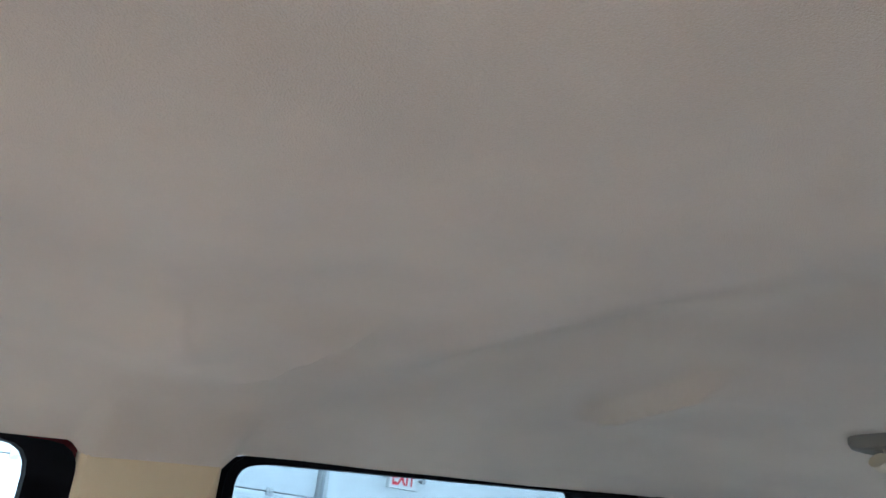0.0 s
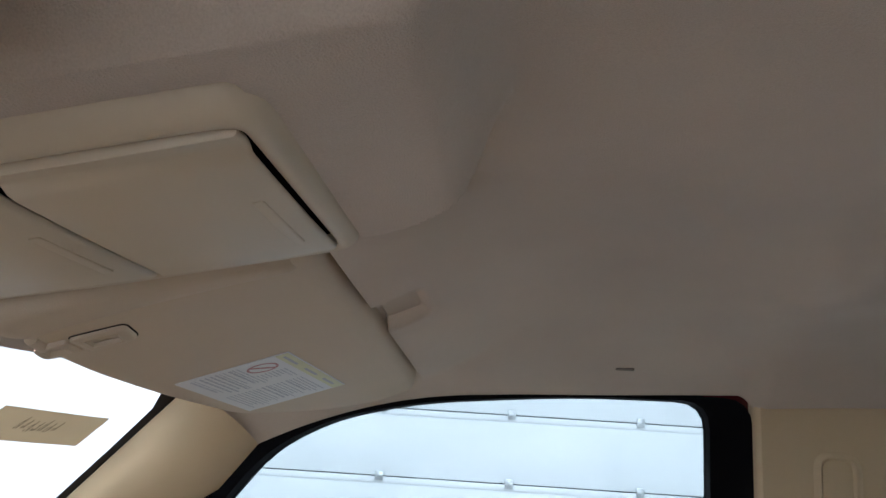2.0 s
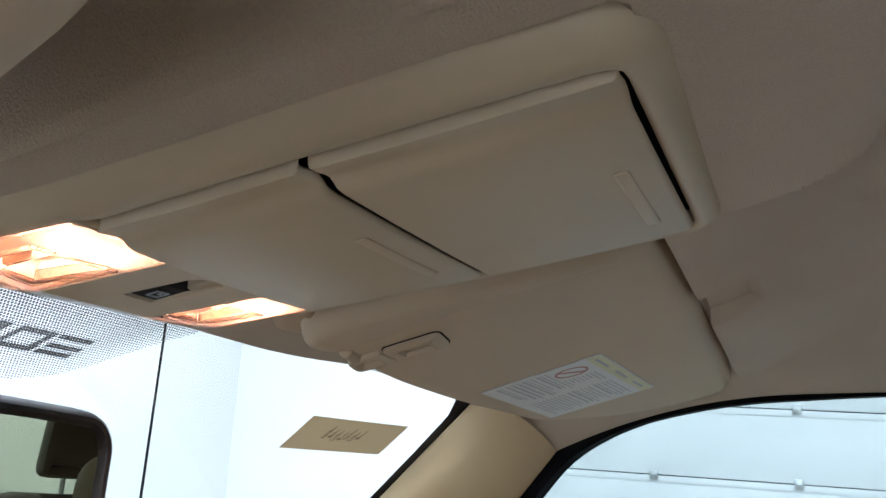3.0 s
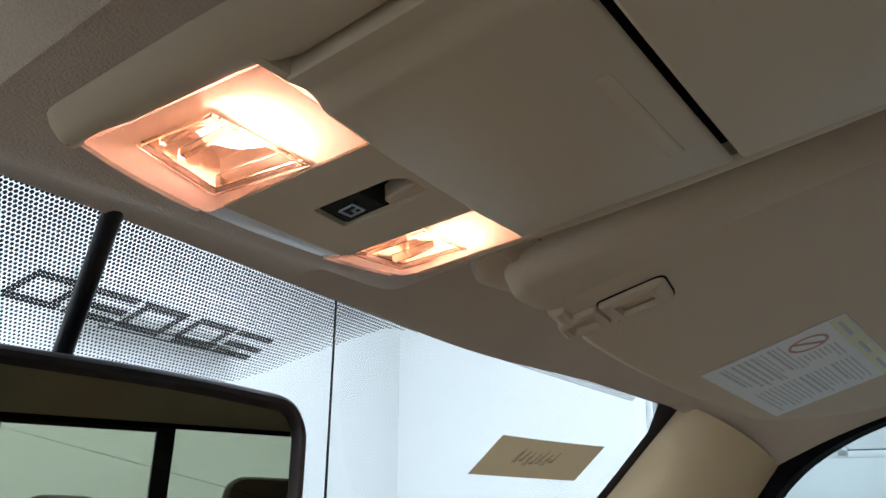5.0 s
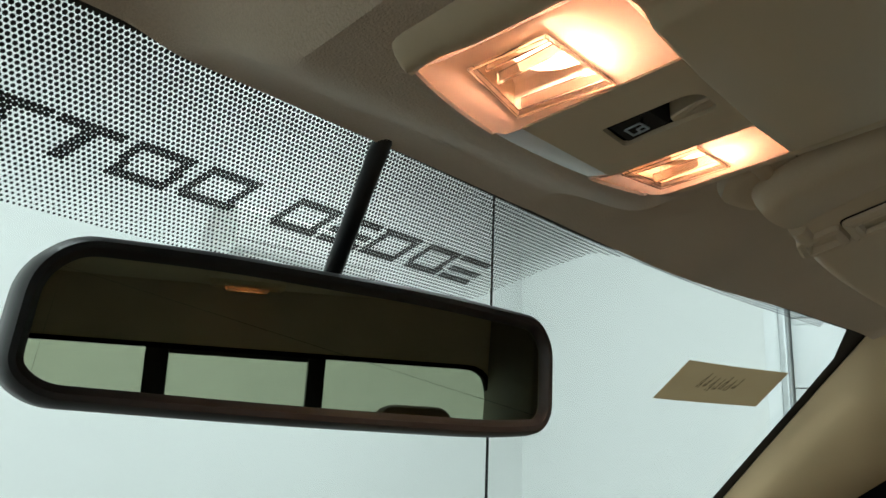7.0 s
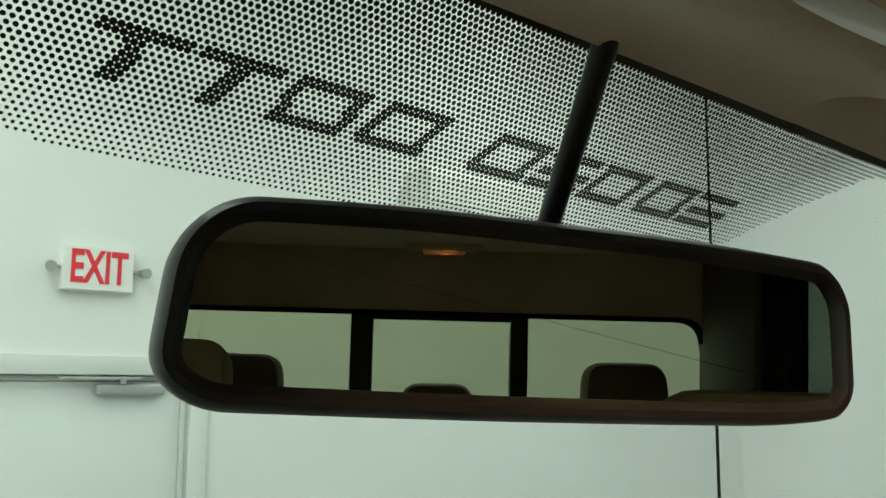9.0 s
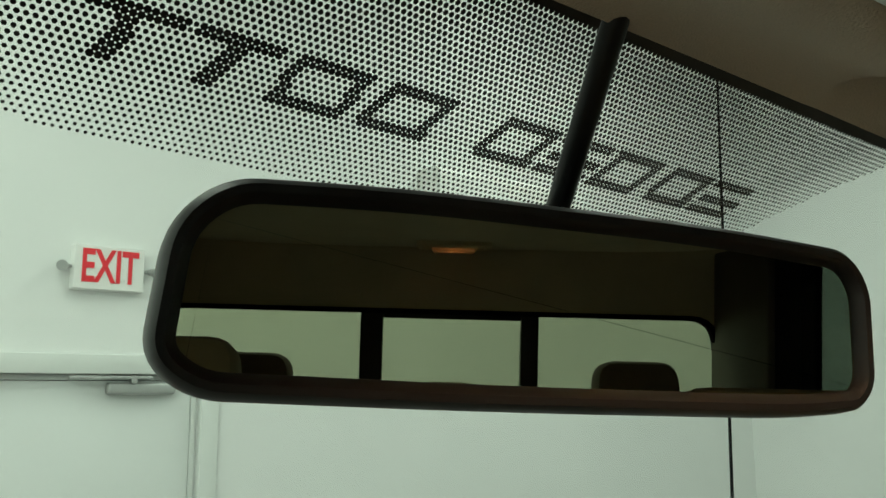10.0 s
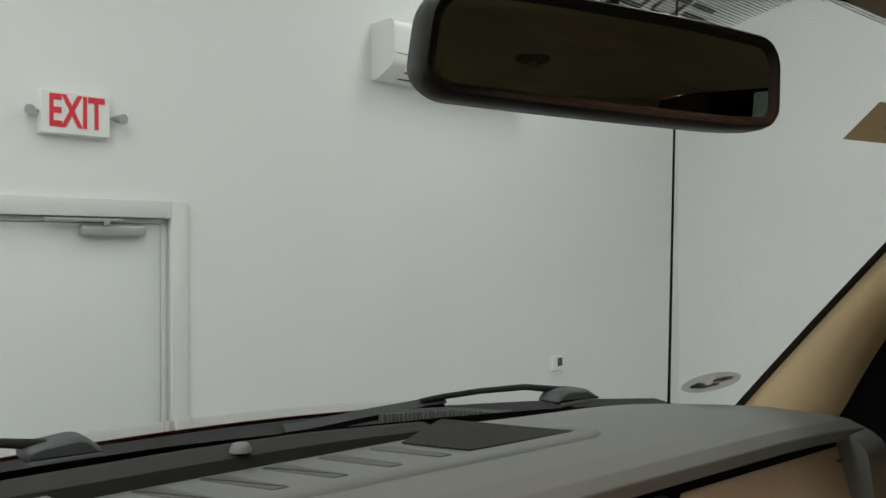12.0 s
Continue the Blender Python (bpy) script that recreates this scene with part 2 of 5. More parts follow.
def tube(pts, r, seg=10, bm=None):
    bm = bm or bmesh.new()
    pts = [Vector(p) for p in pts]
    loops = []
    for i, p in enumerate(pts):
        d = (pts[min(i + 1, len(pts) - 1)] - pts[max(i - 1, 0)]).normalized()
        a = d.cross(Vector((0, 0, 1)) if abs(d.z) < 0.9 else Vector((1, 0, 0))).normalized()
        b = d.cross(a)
        rr = r[i] if isinstance(r, (list, tuple)) else r
        loops.append([p + (a * math.cos(k) + b * math.sin(k)) * rr for k in [2 * math.pi * s / seg for s in range(seg)]])
    return loft(bm, loops)


def smoothstep(a, b, x):
    t = min(1.0, max(0.0, (x - a) / (b - a)))
    return t * t * (3 - 2 * t)


def mix(a, b, t):
    return a + (b - a) * t


def side_curve(pts, x):
    """Linear interpolation in a short table of pairs."""
    for (x0, y0), (x1, y1) in zip(pts, pts[1:]):
        if x <= x1:
            return y0 + (y1 - y0) * max(0.0, (x - x0)) / (x1 - x0)
    return pts[-1][1]


# ---- the building (axes turned against the truck) ----
ROOM = Matrix.Rotation(radians(4.5), 4, "Z")
FRONT, RIGHT, BACK, LEFT, TOP = 3.648, 6.1, -7.5, -6.0, 4.6


def room_part(name, bm, material, parent=None, label="", smooth=40):
    if parent is None:
        ob = part(name, bm, material, None, label, smooth)
        ob.matrix_basis = ROOM
        return ob
    return part(name, bm, material, parent, label, smooth, world_m=True)


def structure(ob, label, category):
    return tagged(ob, label, category, kind="structure")


structure(room_part("floor", boxed((LEFT - 0.2, BACK - 0.2, FLOOR - 0.2), (RIGHT + 0.2, FRONT + 0.2, FLOOR)), CONCRETE), "smooth grey concrete shop floor", "floor")
structure(room_part("ceiling", boxed((LEFT - 0.2, BACK - 0.2, TOP), (RIGHT + 0.2, FRONT + 0.2, TOP + 0.2)), CEILM), "white painted shop ceiling", "ceiling")


def wall_with_hole(axis, at, thick, lo, hi, holes):
    """A wall across one axis, with rectangular openings (from, to, top)."""
    bm = bmesh.new()
    marks = sorted({lo, hi, *[h[0] for h in holes], *[h[1] for h in holes]})
    for a, b in zip(marks, marks[1:]):
        top = [h[2] for h in holes if h[0] <= a and b <= h[1]]
        z0 = top[0] if top else FLOOR
        if axis == "y":
            box(bm, (a, at, z0), (b, at + thick, TOP))
        else:
            box(bm, (at, a, z0), (at + thick, b, TOP))
    return bm


DOOR1 = (0.485, 1.450, 1.897)
DOOR2 = (-5.33, -4.42, 2.10)
GARAGE = (-4.08, 1.42, 3.35)
structure(room_part("wall_front", wall_with_hole("y", FRONT, 0.2, LEFT - 0.2, RIGHT + 0.2, [DOOR1]), WALL, smooth=0), "white painted front shop wall with an exit door", "wall")
structure(room_part("wall_right", wall_with_hole("x", RIGHT, 0.2, BACK, FRONT, [DOOR2, GARAGE]), WALL, smooth=0), "white painted side wall with an overhead door", "wall")
structure(room_part("wall_back", boxed((LEFT - 0.2, BACK - 0.2, FLOOR), (RIGHT + 0.2, BACK, TOP)), WALL), "white painted rear shop wall", "wall")
structure(room_part("wall_left", boxed((LEFT - 0.2, BACK, FLOOR), (LEFT, FRONT, TOP)), WALL), "white painted shop wall", "wall")


def exit_door(name, m, width, top, label):
    """A flush steel door in its frame. Local x along the wall, y into the room is minus, origin on the floor at the leaf's middle."""
    d = thing(name, label, "door", m=m, kind="structure")
    h = top - FLOOR
    w = width / 2
    fr = bmesh.new()
    for s in (-1, 1):
        box(fr, (min(s * w, s * (w + 0.085)), -0.025, 0), (max(s * w, s * (w + 0.085)), 0.10, h + 0.085), 0.006)
        box(fr, (min(s * (w - 0.025), s * w), 0.035, 0), (max(s * (w - 0.025), s * w), 0.10, h), 0.004)
    box(fr, (-w, -0.025, h), (w, 0.10, h + 0.085), 0.006)
    box(fr, (-w + 0.025, 0.035, h - 0.025), (w - 0.025, 0.10, h), 0.004)
    part("door_frame", fr, DOORTRIM, d, world_m=True)
    part("door_leaf", boxed((-w + 0.028, 0.04, 0.01), (w - 0.028, 0.085, h - 0.028), 0.004), DOORW, d, world_m=True)
    cl = part("door_closer", boxed((0.058, -0.015, h - 0.089), (0.361, 0.038, h - 0.035), 0.014, 3), ALU, d, "grey metal door closer", world_m=True)
    arm = boxed((-0.110, -0.034, h - 0.022), (0.245, -0.020, h - 0.008), 0.003)
    part("closer_arm", arm, ALU, cl, world_m=True)
    arm2 = boxed((0.150, -0.034, h - 0.040), (0.178, -0.010, h - 0.008), 0.004)
    part("closer_bracket", arm2, ALU, cl, world_m=True)
    part("door_handle", tube([(-w + 0.09, 0.04, 0.98), (-w + 0.09, -0.02, 0.98), (-w + 0.20, -0.025, 0.98)], 0.011), STEEL, d, "brushed lever handle", world_m=True)
    return d


exit_door("door_1", ROOM @ Matrix.Translation(((DOOR1[0] + DOOR1[1]) / 2, FRONT, FLOOR)), DOOR1[1] - DOOR1[0], DOOR1[2], "closed white steel exit door with a closer in the front wall")
exit_door("door_2", ROOM @ Matrix.Translation((RIGHT, (DOOR2[0] + DOOR2[1]) / 2, FLOOR)) @ Matrix.Rotation(radians(-90), 4, "Z"), DOOR2[1] - DOOR2[0], DOOR2[2], "closed white steel exit door beside the overhead door")


def text_mesh(body, size, extrude):
    cu = bpy.data.curves.new("text", "FONT")
    cu.offset = 0.0045
    cu.body, cu.size, cu.extrude, cu.align_x, cu.align_y = body, size, extrude, "CENTER", "CENTER"
    tmp = bpy.data.objects.new("text", cu)
    scene.collection.objects.link(tmp)
    me = bpy.data.meshes.new_from_object(tmp.evaluated_get(bpy.context.evaluated_depsgraph_get()))
    bpy.data.objects.remove(tmp)
    bpy.data.curves.remove(cu)
    return me


def exit_sign(m, label):
    """Local x along the wall, y out of the room, origin at the middle of the back."""
    s = thing("exit_sign", label, "exit sign", m=m)
    part("housing", slab(rounded(rect(-0.152, -0.096, 0.152, 0.096), 0.008), lambda x, y, d: (x, d, y), [(0, 0), (0, -0.045), (0.004, -0.052)]), SIGNW, s, world_m=True)
    me = text_mesh("EXIT", 0.20, 0.0015)
    me.materials.append(RED)
    t = new("letters", me)
    t.parent = s
    t.matrix_basis = Matrix.Translation((0, -0.0535, 0.0)) @ Matrix.Rotation(radians(90), 4, "X") @ Matrix.Diagonal((0.60, 1.0, 1, 1))
    tagged(t, "red capital letters reading EXIT")
    for k in (-1, 1):
        lamp = part("lamp_head", tube([(k * 0.19, -0.02, 0.002), (k * 0.20, -0.055, -0.004), (k * 0.204, -0.075, -0.006)], [0.014, 0.022, 0.024], 14), ALU, s, "small grey emergency lamp head", world_m=True)
        part("lamp_arm", tube([(k * 0.152, -0.025, 0.0), (k * 0.19, -0.025, 0.0)], 0.008), ALU, lamp, world_m=True)
    return s


exit_sign(ROOM @ Matrix.Translation((0.990, FRONT, 2.352)), "white exit sign with red letters and lamp heads over a door")
exit_sign(ROOM @ Matrix.Translation((RIGHT, -4.87, 2.47)) @ Matrix.Rotation(radians(-90), 4, "Z"), "white exit sign with red letters on the side wall")


def air_conditioner():
    a = thing("air_conditioner", "white wall-mounted split air conditioner with a louvre slot", "air conditioner", m=ROOM @ Matrix.Translation((3.315, FRONT, 2.905)))
    prof = rounded([(0, -0.16), (-0.055, -0.16), (-0.195, -0.095), (-0.215, -0.045), (-0.215, 0.14), (-0.19, 0.18), (0, 0.18)], [0.004, 0.02, 0.03, 0.04, 0.05, 0.04, 0.004], 4)
    part("body", loft(bmesh.new(), [[(x, y * k, z * k) for y, z in prof] for x, k in ((-0.598, 0.985), (-0.592, 1.0), (0.592, 1.0), (0.598, 0.985))]), SIGNW, a, world_m=True)
    slope = Matrix.Translation((0, -0.128, -0.128)) @ Matrix.Rotation(radians(-24.9), 4, "X")
    part("louvre", boxed((-0.50, -0.052, -0.008), (0.50, 0.052, 0.010), 0.004, m=slope), SIGNW, a, world_m=True)
    for y in (-0.030, 0.034):
        part("outlet_slot", boxed((-0.48, y - 0.007, -0.0095), (0.48, y + 0.007, -0.002), 0.001, m=slope), DARKGREY, a, "dark air outlet slot", world_m=True)
    part("front_seam", boxed((-0.592, -0.2165, -0.030), (0.592, -0.212, -0.026), 0.001), DARKGREY, a, world_m=True)
    return a


air_conditioner()
th = thing("thermostat", "small white wall thermostat with a dark display", "thermostat", m=ROOM @ Matrix.Translation((4.412, FRONT, 0.922)))
part("case", slab(rounded(rect(-0.062, -0.055, 0.062, 0.055), 0.012), lambda x, y, d: (x, d, y), [(0, 0), (0, -0.02), (0.006, -0.027)]), SIGNW, th, world_m=True)
part("display", boxed((-0.005, -0.0285, -0.022), (0.050, -0.026, 0.038), 0.001), DARKGREY, th, "dark display", world_m=True)


def overhead_door():
    """Sectional door: ribbed panels, hinges on the joints, tracks at both ends."""
    g = thing("overhead_door", "closed white sectional overhead door with hinges and side tracks", "garage door", m=ROOM @ Matrix.Translation((RIGHT, 0, 0)), kind="structure")
    y0, y1, top = GARAGE
    joints = [FLOOR + 0.02, 0.20, 0.70, 1.20, 1.70, 2.20, 2.70, 3.20, 3.34]
    for a, b in zip(joints, joints[1:]):
        bm = boxed((0.03, y0 + 0.02, a + 0.004), (0.075, y1 - 0.02, b - 0.004), 0.004)
        if b - a > 0.3:
            box(bm, (0.022, y0 + 0.03, b - 0.05), (0.032, y1 - 0.03, b - 0.012), 0.003)
        p = part("panel", bm, PANELW, g, world_m=True)
        if b - a > 0.3:
            for i in range(6):
                yy = 1.145 - 0.958 * i
                h = boxed((0.008, yy - 0.03, b - 0.035), (0.028, yy + 0.03, b + 0.035), 0.004)
                box(h, (-0.002, yy - 0.012, b - 0.012), (0.026, yy + 0.012, b + 0.012), 0.003)
                part("hinge", h, STEEL, p, "galvanised hinge", world_m=True)
    for yy, s in ((y1, 1), (y0, -1)):
        bm = boxed((-0.045, min(yy, yy + s * 0.05), FLOOR), (-0.005, max(yy, yy + s * 0.05), top + 0.1), 0.004)
        box(bm, (-0.09, min(yy - s * 0.01, yy + s * 0.012), FLOOR), (-0.045, max(yy - s * 0.01, yy + s * 0.012), top + 0.1), 0.002)
        part("track", bm, STEEL, g, "galvanised vertical track", world_m=True)
        part("jamb", boxed((-0.012, min(yy + s * 0.06, yy + s * 0.16), FLOOR), (0.0, max(yy + s * 0.06, yy + s * 0.16), top + 0.1), 0.003), PANELW, g, world_m=True)
    return g


overhead_door()


def strip_light(a, b, watts):
    s = thing("ceiling_light", "long white fluorescent strip light on the ceiling", "ceiling light", m=ROOM @ Matrix.Translation((a, b, TOP)), group="shop ceiling lights")
    part("frame", boxed((-0.10, -1.2, -0.06), (0.10, 1.2, -0.002), 0.006), SIGNW, s, world_m=True)
    part("diffuser", boxed((-0.085, -1.18, -0.075), (0.085, 1.18, -0.058), 0.004), STRIPLIGHT, s, "glowing white diffuser", world_m=True)
    l = bpy.data.lights.new("strip", "AREA")
    l.shape, l.size, l.size_y, l.energy, l.color = "RECTANGLE", 0.17, 2.36, watts, (1.0, 0.985, 0.95)
    o = new("strip_lamp", l)
    o.parent = s
    o.matrix_basis = Matrix.Translation((0, 0, -0.08))
    return s


for a in (-4.0, -0.4, 3.4):
    for b in (-5.2, -1.8, 1.6):
        strip_light(a, b, SHOP_LIGHT * (0.95 if b > 0 else 0.55 if b < -3 else 5.2 if a < -1 else 0.55 if a > 1 else 0.9))

# ---- the truck cab: shell ----


def ws_y(x, z):
    """The windshield's inner face."""
    return 0.078 - 0.105 * (x / 0.70) ** 4 + (1.908 - z) * (1.30 - 0.23 * (x / 0.70) ** 2)


def header_z(x):
    return 1.949 - 0.037 * x - 0.013 * (x / 0.67) ** 6


def header_edge(x):
    """The headliner's front lip, which hangs a little behind the glass: its y and z."""
    a = abs(x)
    if a <= 0.67:
        lip = 1 - smoothstep(0.27, 0.60, a)
        return ws_y(x, header_z(x)) - 0.003 - 0.022 * lip, header_z(x) - 0.0185 * lip
    t = (a - 0.67) / 0.08
    e = math.copysign(0.67, x)
    return mix(ws_y(e, header_z(e)) - 0.003, -0.10, t), mix(header_z(e), 1.853, t)


VISOR_BACK = -0.3115     # the rear edge of the visor's bed


def console_z(y):
    return 1.891 - 0.2 * y


def dent(x, y, cx, cy, rx, ry, turn=0.0):
    dx, dy = x - cx, y - cy
    c, s = math.cos(turn), math.sin(turn)
    return math.exp(-((dx * c + dy * s) / rx) ** 2 - ((dy * c - dx * s) / ry) ** 2)


def crease(x, y, p, q, h, front, rear):
    """A fold of loose cloth from p to q that runs out over the given lengths in front of and behind it."""
    p, q, v = Vector(p), Vector(q), Vector((x, y))
    d = q - p
    t = (v - p).dot(d) / d.length_squared
    s = d.cross(v - p) / d.length
    along = smoothstep(-0.15, 0.35, t) * (1 - smoothstep(0.8, 1.15, t))
    return h * along * (math.exp(-s / rear) if s > 0 else math.exp(s / front))


def ceiling_z(x, y):
    yf, zf = header_edge(x)
    a = min(1.0, abs(x) / 0.75)
    main = 1.937 + 0.055 * (-0.47 - y) + 0.092 * (1 - a ** 4)
    s = min(1.0, max(0.0, (yf - y) / 0.28))
    z = mix(zf, main, 1 - (1 - s) ** 2.2)
    # the moulded pod that carries the overhead console
    edge = 0.121 - 0.055 * (max(0.0, -0.360 - y) / 0.06) ** 2
    w = smoothstep(-0.132, -0.104, x) * (1 - smoothstep(edge - 0.005, edge + mix(0.009, 0.013, smoothstep(-0.36, -0.42, y)), x)) * smoothstep(-0.436, -0.404, y) * (1 - smoothstep(-0.075, 0.012, y))
    z = mix(z, min(z, console_z(y) + 0.006), w)
    # the cut-out above the console's lamps and bins
    z += 0.036 * smoothstep(-0.082, -0.072, x) * (1 - smoothstep(0.104, 0.114, x)) * smoothstep(-0.346, -0.336, y) * (1 - smoothstep(-0.096, -0.089, y))
    # beds over the sun visors, with a narrow groove along the rear edge and a small pocket behind it
    if x > 0:
        plane = 1.899 - 0.066 * (x - 0.388) - 0.35 * (y + 0.136)
        back = VISOR_BACK + 1e-6
        across = smoothstep(0.165, 0.185, x) * (1 - smoothstep(0.66, 0.74, x))
        bed = across * (1 - smoothstep(-0.125, -0.075, y))
        if y > back:
            z = mix(z, min(z, plane + 0.020), bed)
        else:
            pocket = 0.014 * smoothstep(0.352, 0.360, x) * (1 - smoothstep(0.432, 0.440, x)) * smoothstep(back - 0.042, back - 0.030, y)
            z = mix(z, min(z, plane + 0.004 + pocket), across * smoothstep(back - 0.16, back - 0.004, y))
    else:
        ax, yv = 0.018 - x, y + 0.025
        rv = smoothstep(0.165, 0.185, ax) * (1 - smoothstep(0.60, 0.70, ax)) * smoothstep(-0.298, -0.274, yv) * (1 - smoothstep(-0.125, -0.075, yv))
        z = mix(z, min(z, 1.899 - 0.066 * (ax - 0.388) - 0.35 * (yv + 0.136) + 0.017), rv)
    z -= 0.024 * smoothstep(0.64, 0.75, abs(x)) * smoothstep(-0.90, -0.87, y) * (1 - smoothstep(-0.725, -0.695, y))
    z -= 0.11 * smoothstep(-1.15, -1.97, y) * (1 - a ** 4)
    # loose cloth
    z -= 0.020 * dent(x, y, 0.43, -0.71, 0.11, 0.06) + 0.012 * dent(x, y, 0.12, -0.62, 0.22, 0.10)
    z -= crease(x, y, (0.56, -0.815), (0.30, -0.836), 0.020, 0.08, 0.016) + crease(x, y, (0.50, -1.238), (0.24, -1.190), 0.026, 0.012, 0.09)
    z += 0.024 * dent(x, y, 0.17, -1.06, 0.30, 0.09, 0.15) - 0.012 * dent(x, y, 0.30, -0.93, 0.18, 0.05, 0.1)
    z += smoothstep(0.0, 0.12, yf - y) * (0.0015 * noise.noise(Vector((x * 7, y * 7, 0.3))) + 0.0025 * noise.noise(Vector((x * 2.6, y * 2.6, 4.1))))
    return z


def headliner_point(u, v):
    x = (u * 2 - 1) * 0.75
    yf = header_edge(x)[0]
    y = mix(yf, VISOR_BACK, v / 0.3) if v <= 0.3 else mix(VISOR_BACK, -1.98, ((v - 0.3) / 0.7) ** 1.15)
    return (x, y, ceiling_z(x, y))


hl = part("headliner", sheet(headliner_point, 360, 420, (0, 0, 0.02)), HEADLINER, None)
structure(hl, "beige cloth headliner of a pickup cab, slightly sagging", "headliner")


def ws_half(z):
    return 0.70 + 0.06 * (1.95 - z) / 0.5


def ws_point(u, v, off=0.0):
    z = mix(1.995, 1.40, v)
    x = (u * 2 - 1) * ws_half(z)
    return (x, ws_y(x, z) + off, z)


wsx = thing("windshield", "clear curved windshield with a dotted black shade band", "windshield", kind="structure")
g = part("glass_pane", sheet(lambda u, v: ws_point(u, v, 0.002), 24, 16, (0, 0.004, 0.003)), GLASS, wsx)
g.visible_shadow = False


def ws_at(x, s, lift=-0.0006):
    """A point on the glass: x across and s metres down the slope from the header line."""
    z = header_z(x) + 0.002 - s * 0.683
    return Vector((x, ws_y(x, z) + lift, z))


# black border along the pillars and the header
bm = bmesh.new()
for s in (-1, 1):
    rows = []
    for i in range(13):
        z = mix(1.93, 1.41, i / 12)
        xo = ws_half(z)
        wd = 0.033 + 0.027 * max(0, (z - 1.87) / 0.06) ** 2
        rows.append([(s * xo, ws_y(xo, z) - 0.0012, z), (s * (xo - wd), ws_y(xo - wd, z) - 0.0012, z)])
    loft(bm, rows, False, False, closed=False)
foot = []
for i in range(41):
    x = mix(-0.66, 0.66, i / 40)
    z = side_curve([(-0.66, 1.512), (-0.211, 1.5112), (-0.066, 1.5086), (0.077, 1.5015), (0.25, 1.4945), (0.40, 1.491), (0.66, 1.491)], x)
    foot.append([(x, ws_y(x, z) - 0.0012, z), (x, ws_y(x, 1.45) - 0.0012, 1.45)])
loft(bm, foot, False, False, closed=False)
part("glass_border", bm, FRIT, wsx, "black painted glass border")


def band_depth(x):
    """How far the dotted shade band hangs down the glass at x."""
    if x < 0:
        return side_curve([(0, 0.096), (0.143, 0.096), (0.167, 0.093), (0.186, 0.082), (0.212, 0.058), (0.239, 0.029), (0.266, 0.010), (0.29, 0.006), (0.7, 0.005)], -x)
    return side_curve([(0, 0.096), (0.11, 0.095), (0.148, 0.094), (0.177, 0.085), (0.196, 0.072), (0.225, 0.045), (0.262, 0.016), (0.295, 0.0108), (0.7, 0.0108)], x)


# plain slanted block shapes stand in for the emblem on the glass
GLYPHS = [(0.160, "bars"), (0.1265, "ring"), (0.0880, "ring"), (0.0545, "bars"), (0.0205, "ring"), (-0.0350, "ring"), (-0.0720, "ring"), (-0.1075, "post"), (-0.1410, "post")]


def in_glyph(x, s):
    """Whether a dot belongs to one of the slanted block shapes."""
    for cx, kind in GLYPHS:
        u = (x - cx - (0.0592 - s) * 0.45) / 0.0152
        v = (s - 0.0592) / 0.0098
        if abs(u) > 1 or abs(v) > 1:
            continue
        t = 0.34
        side_a, side_b, top, low, mid = u < -1 + t, u > 1 - t, v < -1 + t * 1.2, v > 1 - t * 1.2, abs(v) < t * 0.6
        hit = {"ring": side_a or side_b or top or low, "bars": top or low or mid, "post": abs(u) < t * 0.7 or top}[kind]
        if hit:
            return True
    return False


def dot_field():
    bm = bmesh.new()
    step = 0.00252
    hexa = [(math.cos(k * math.pi / 3), math.sin(k * math.pi / 3)) for k in range(6)]
    j = 0
    s = 0.0
    while s < 0.101:
        i0 = int(0.62 / step)
        for i in range(-i0, i0 + 1):
            x = (i + 0.5 * (j % 2)) * step
            if s > band_depth(x) or (s > 0.02 and abs(x) > 0.29):
                continue
            edge = (band_depth(x) - s) / 0.03
            r = step * (0.26 + 0.11 * min(1.0, max(0.0, edge)) + 0.10 * max(0.0, 1 - s / 0.055))
            if in_glyph(x, s):
                r = step * 0.55
            vs = [bm.verts.new(ws_at(x + r * a, s + r * b)) for a, b in hexa]
            bm.faces.new(vs)
        s += step * 0.866
        j += 1
    return bm


tagged(part("shade_dots", dot_field(), FRIT, wsx, "fine black dots printed on the glass", smooth=0), kind="stuff")
# solid black strip under the header
part("shade_strip", sheet(lambda u, v: ws_at(mix(-0.68, 0.68, u), mix(-0.062, side_curve([(0, 0.009), (0.27, 0.009), (0.36, 0.0035), (0.70, 0.0035)], abs(mix(-0.68, 0.68, u))), v), -0.0016), 40, 2), FRIT, wsx, "solid black edge strip")

# pillars


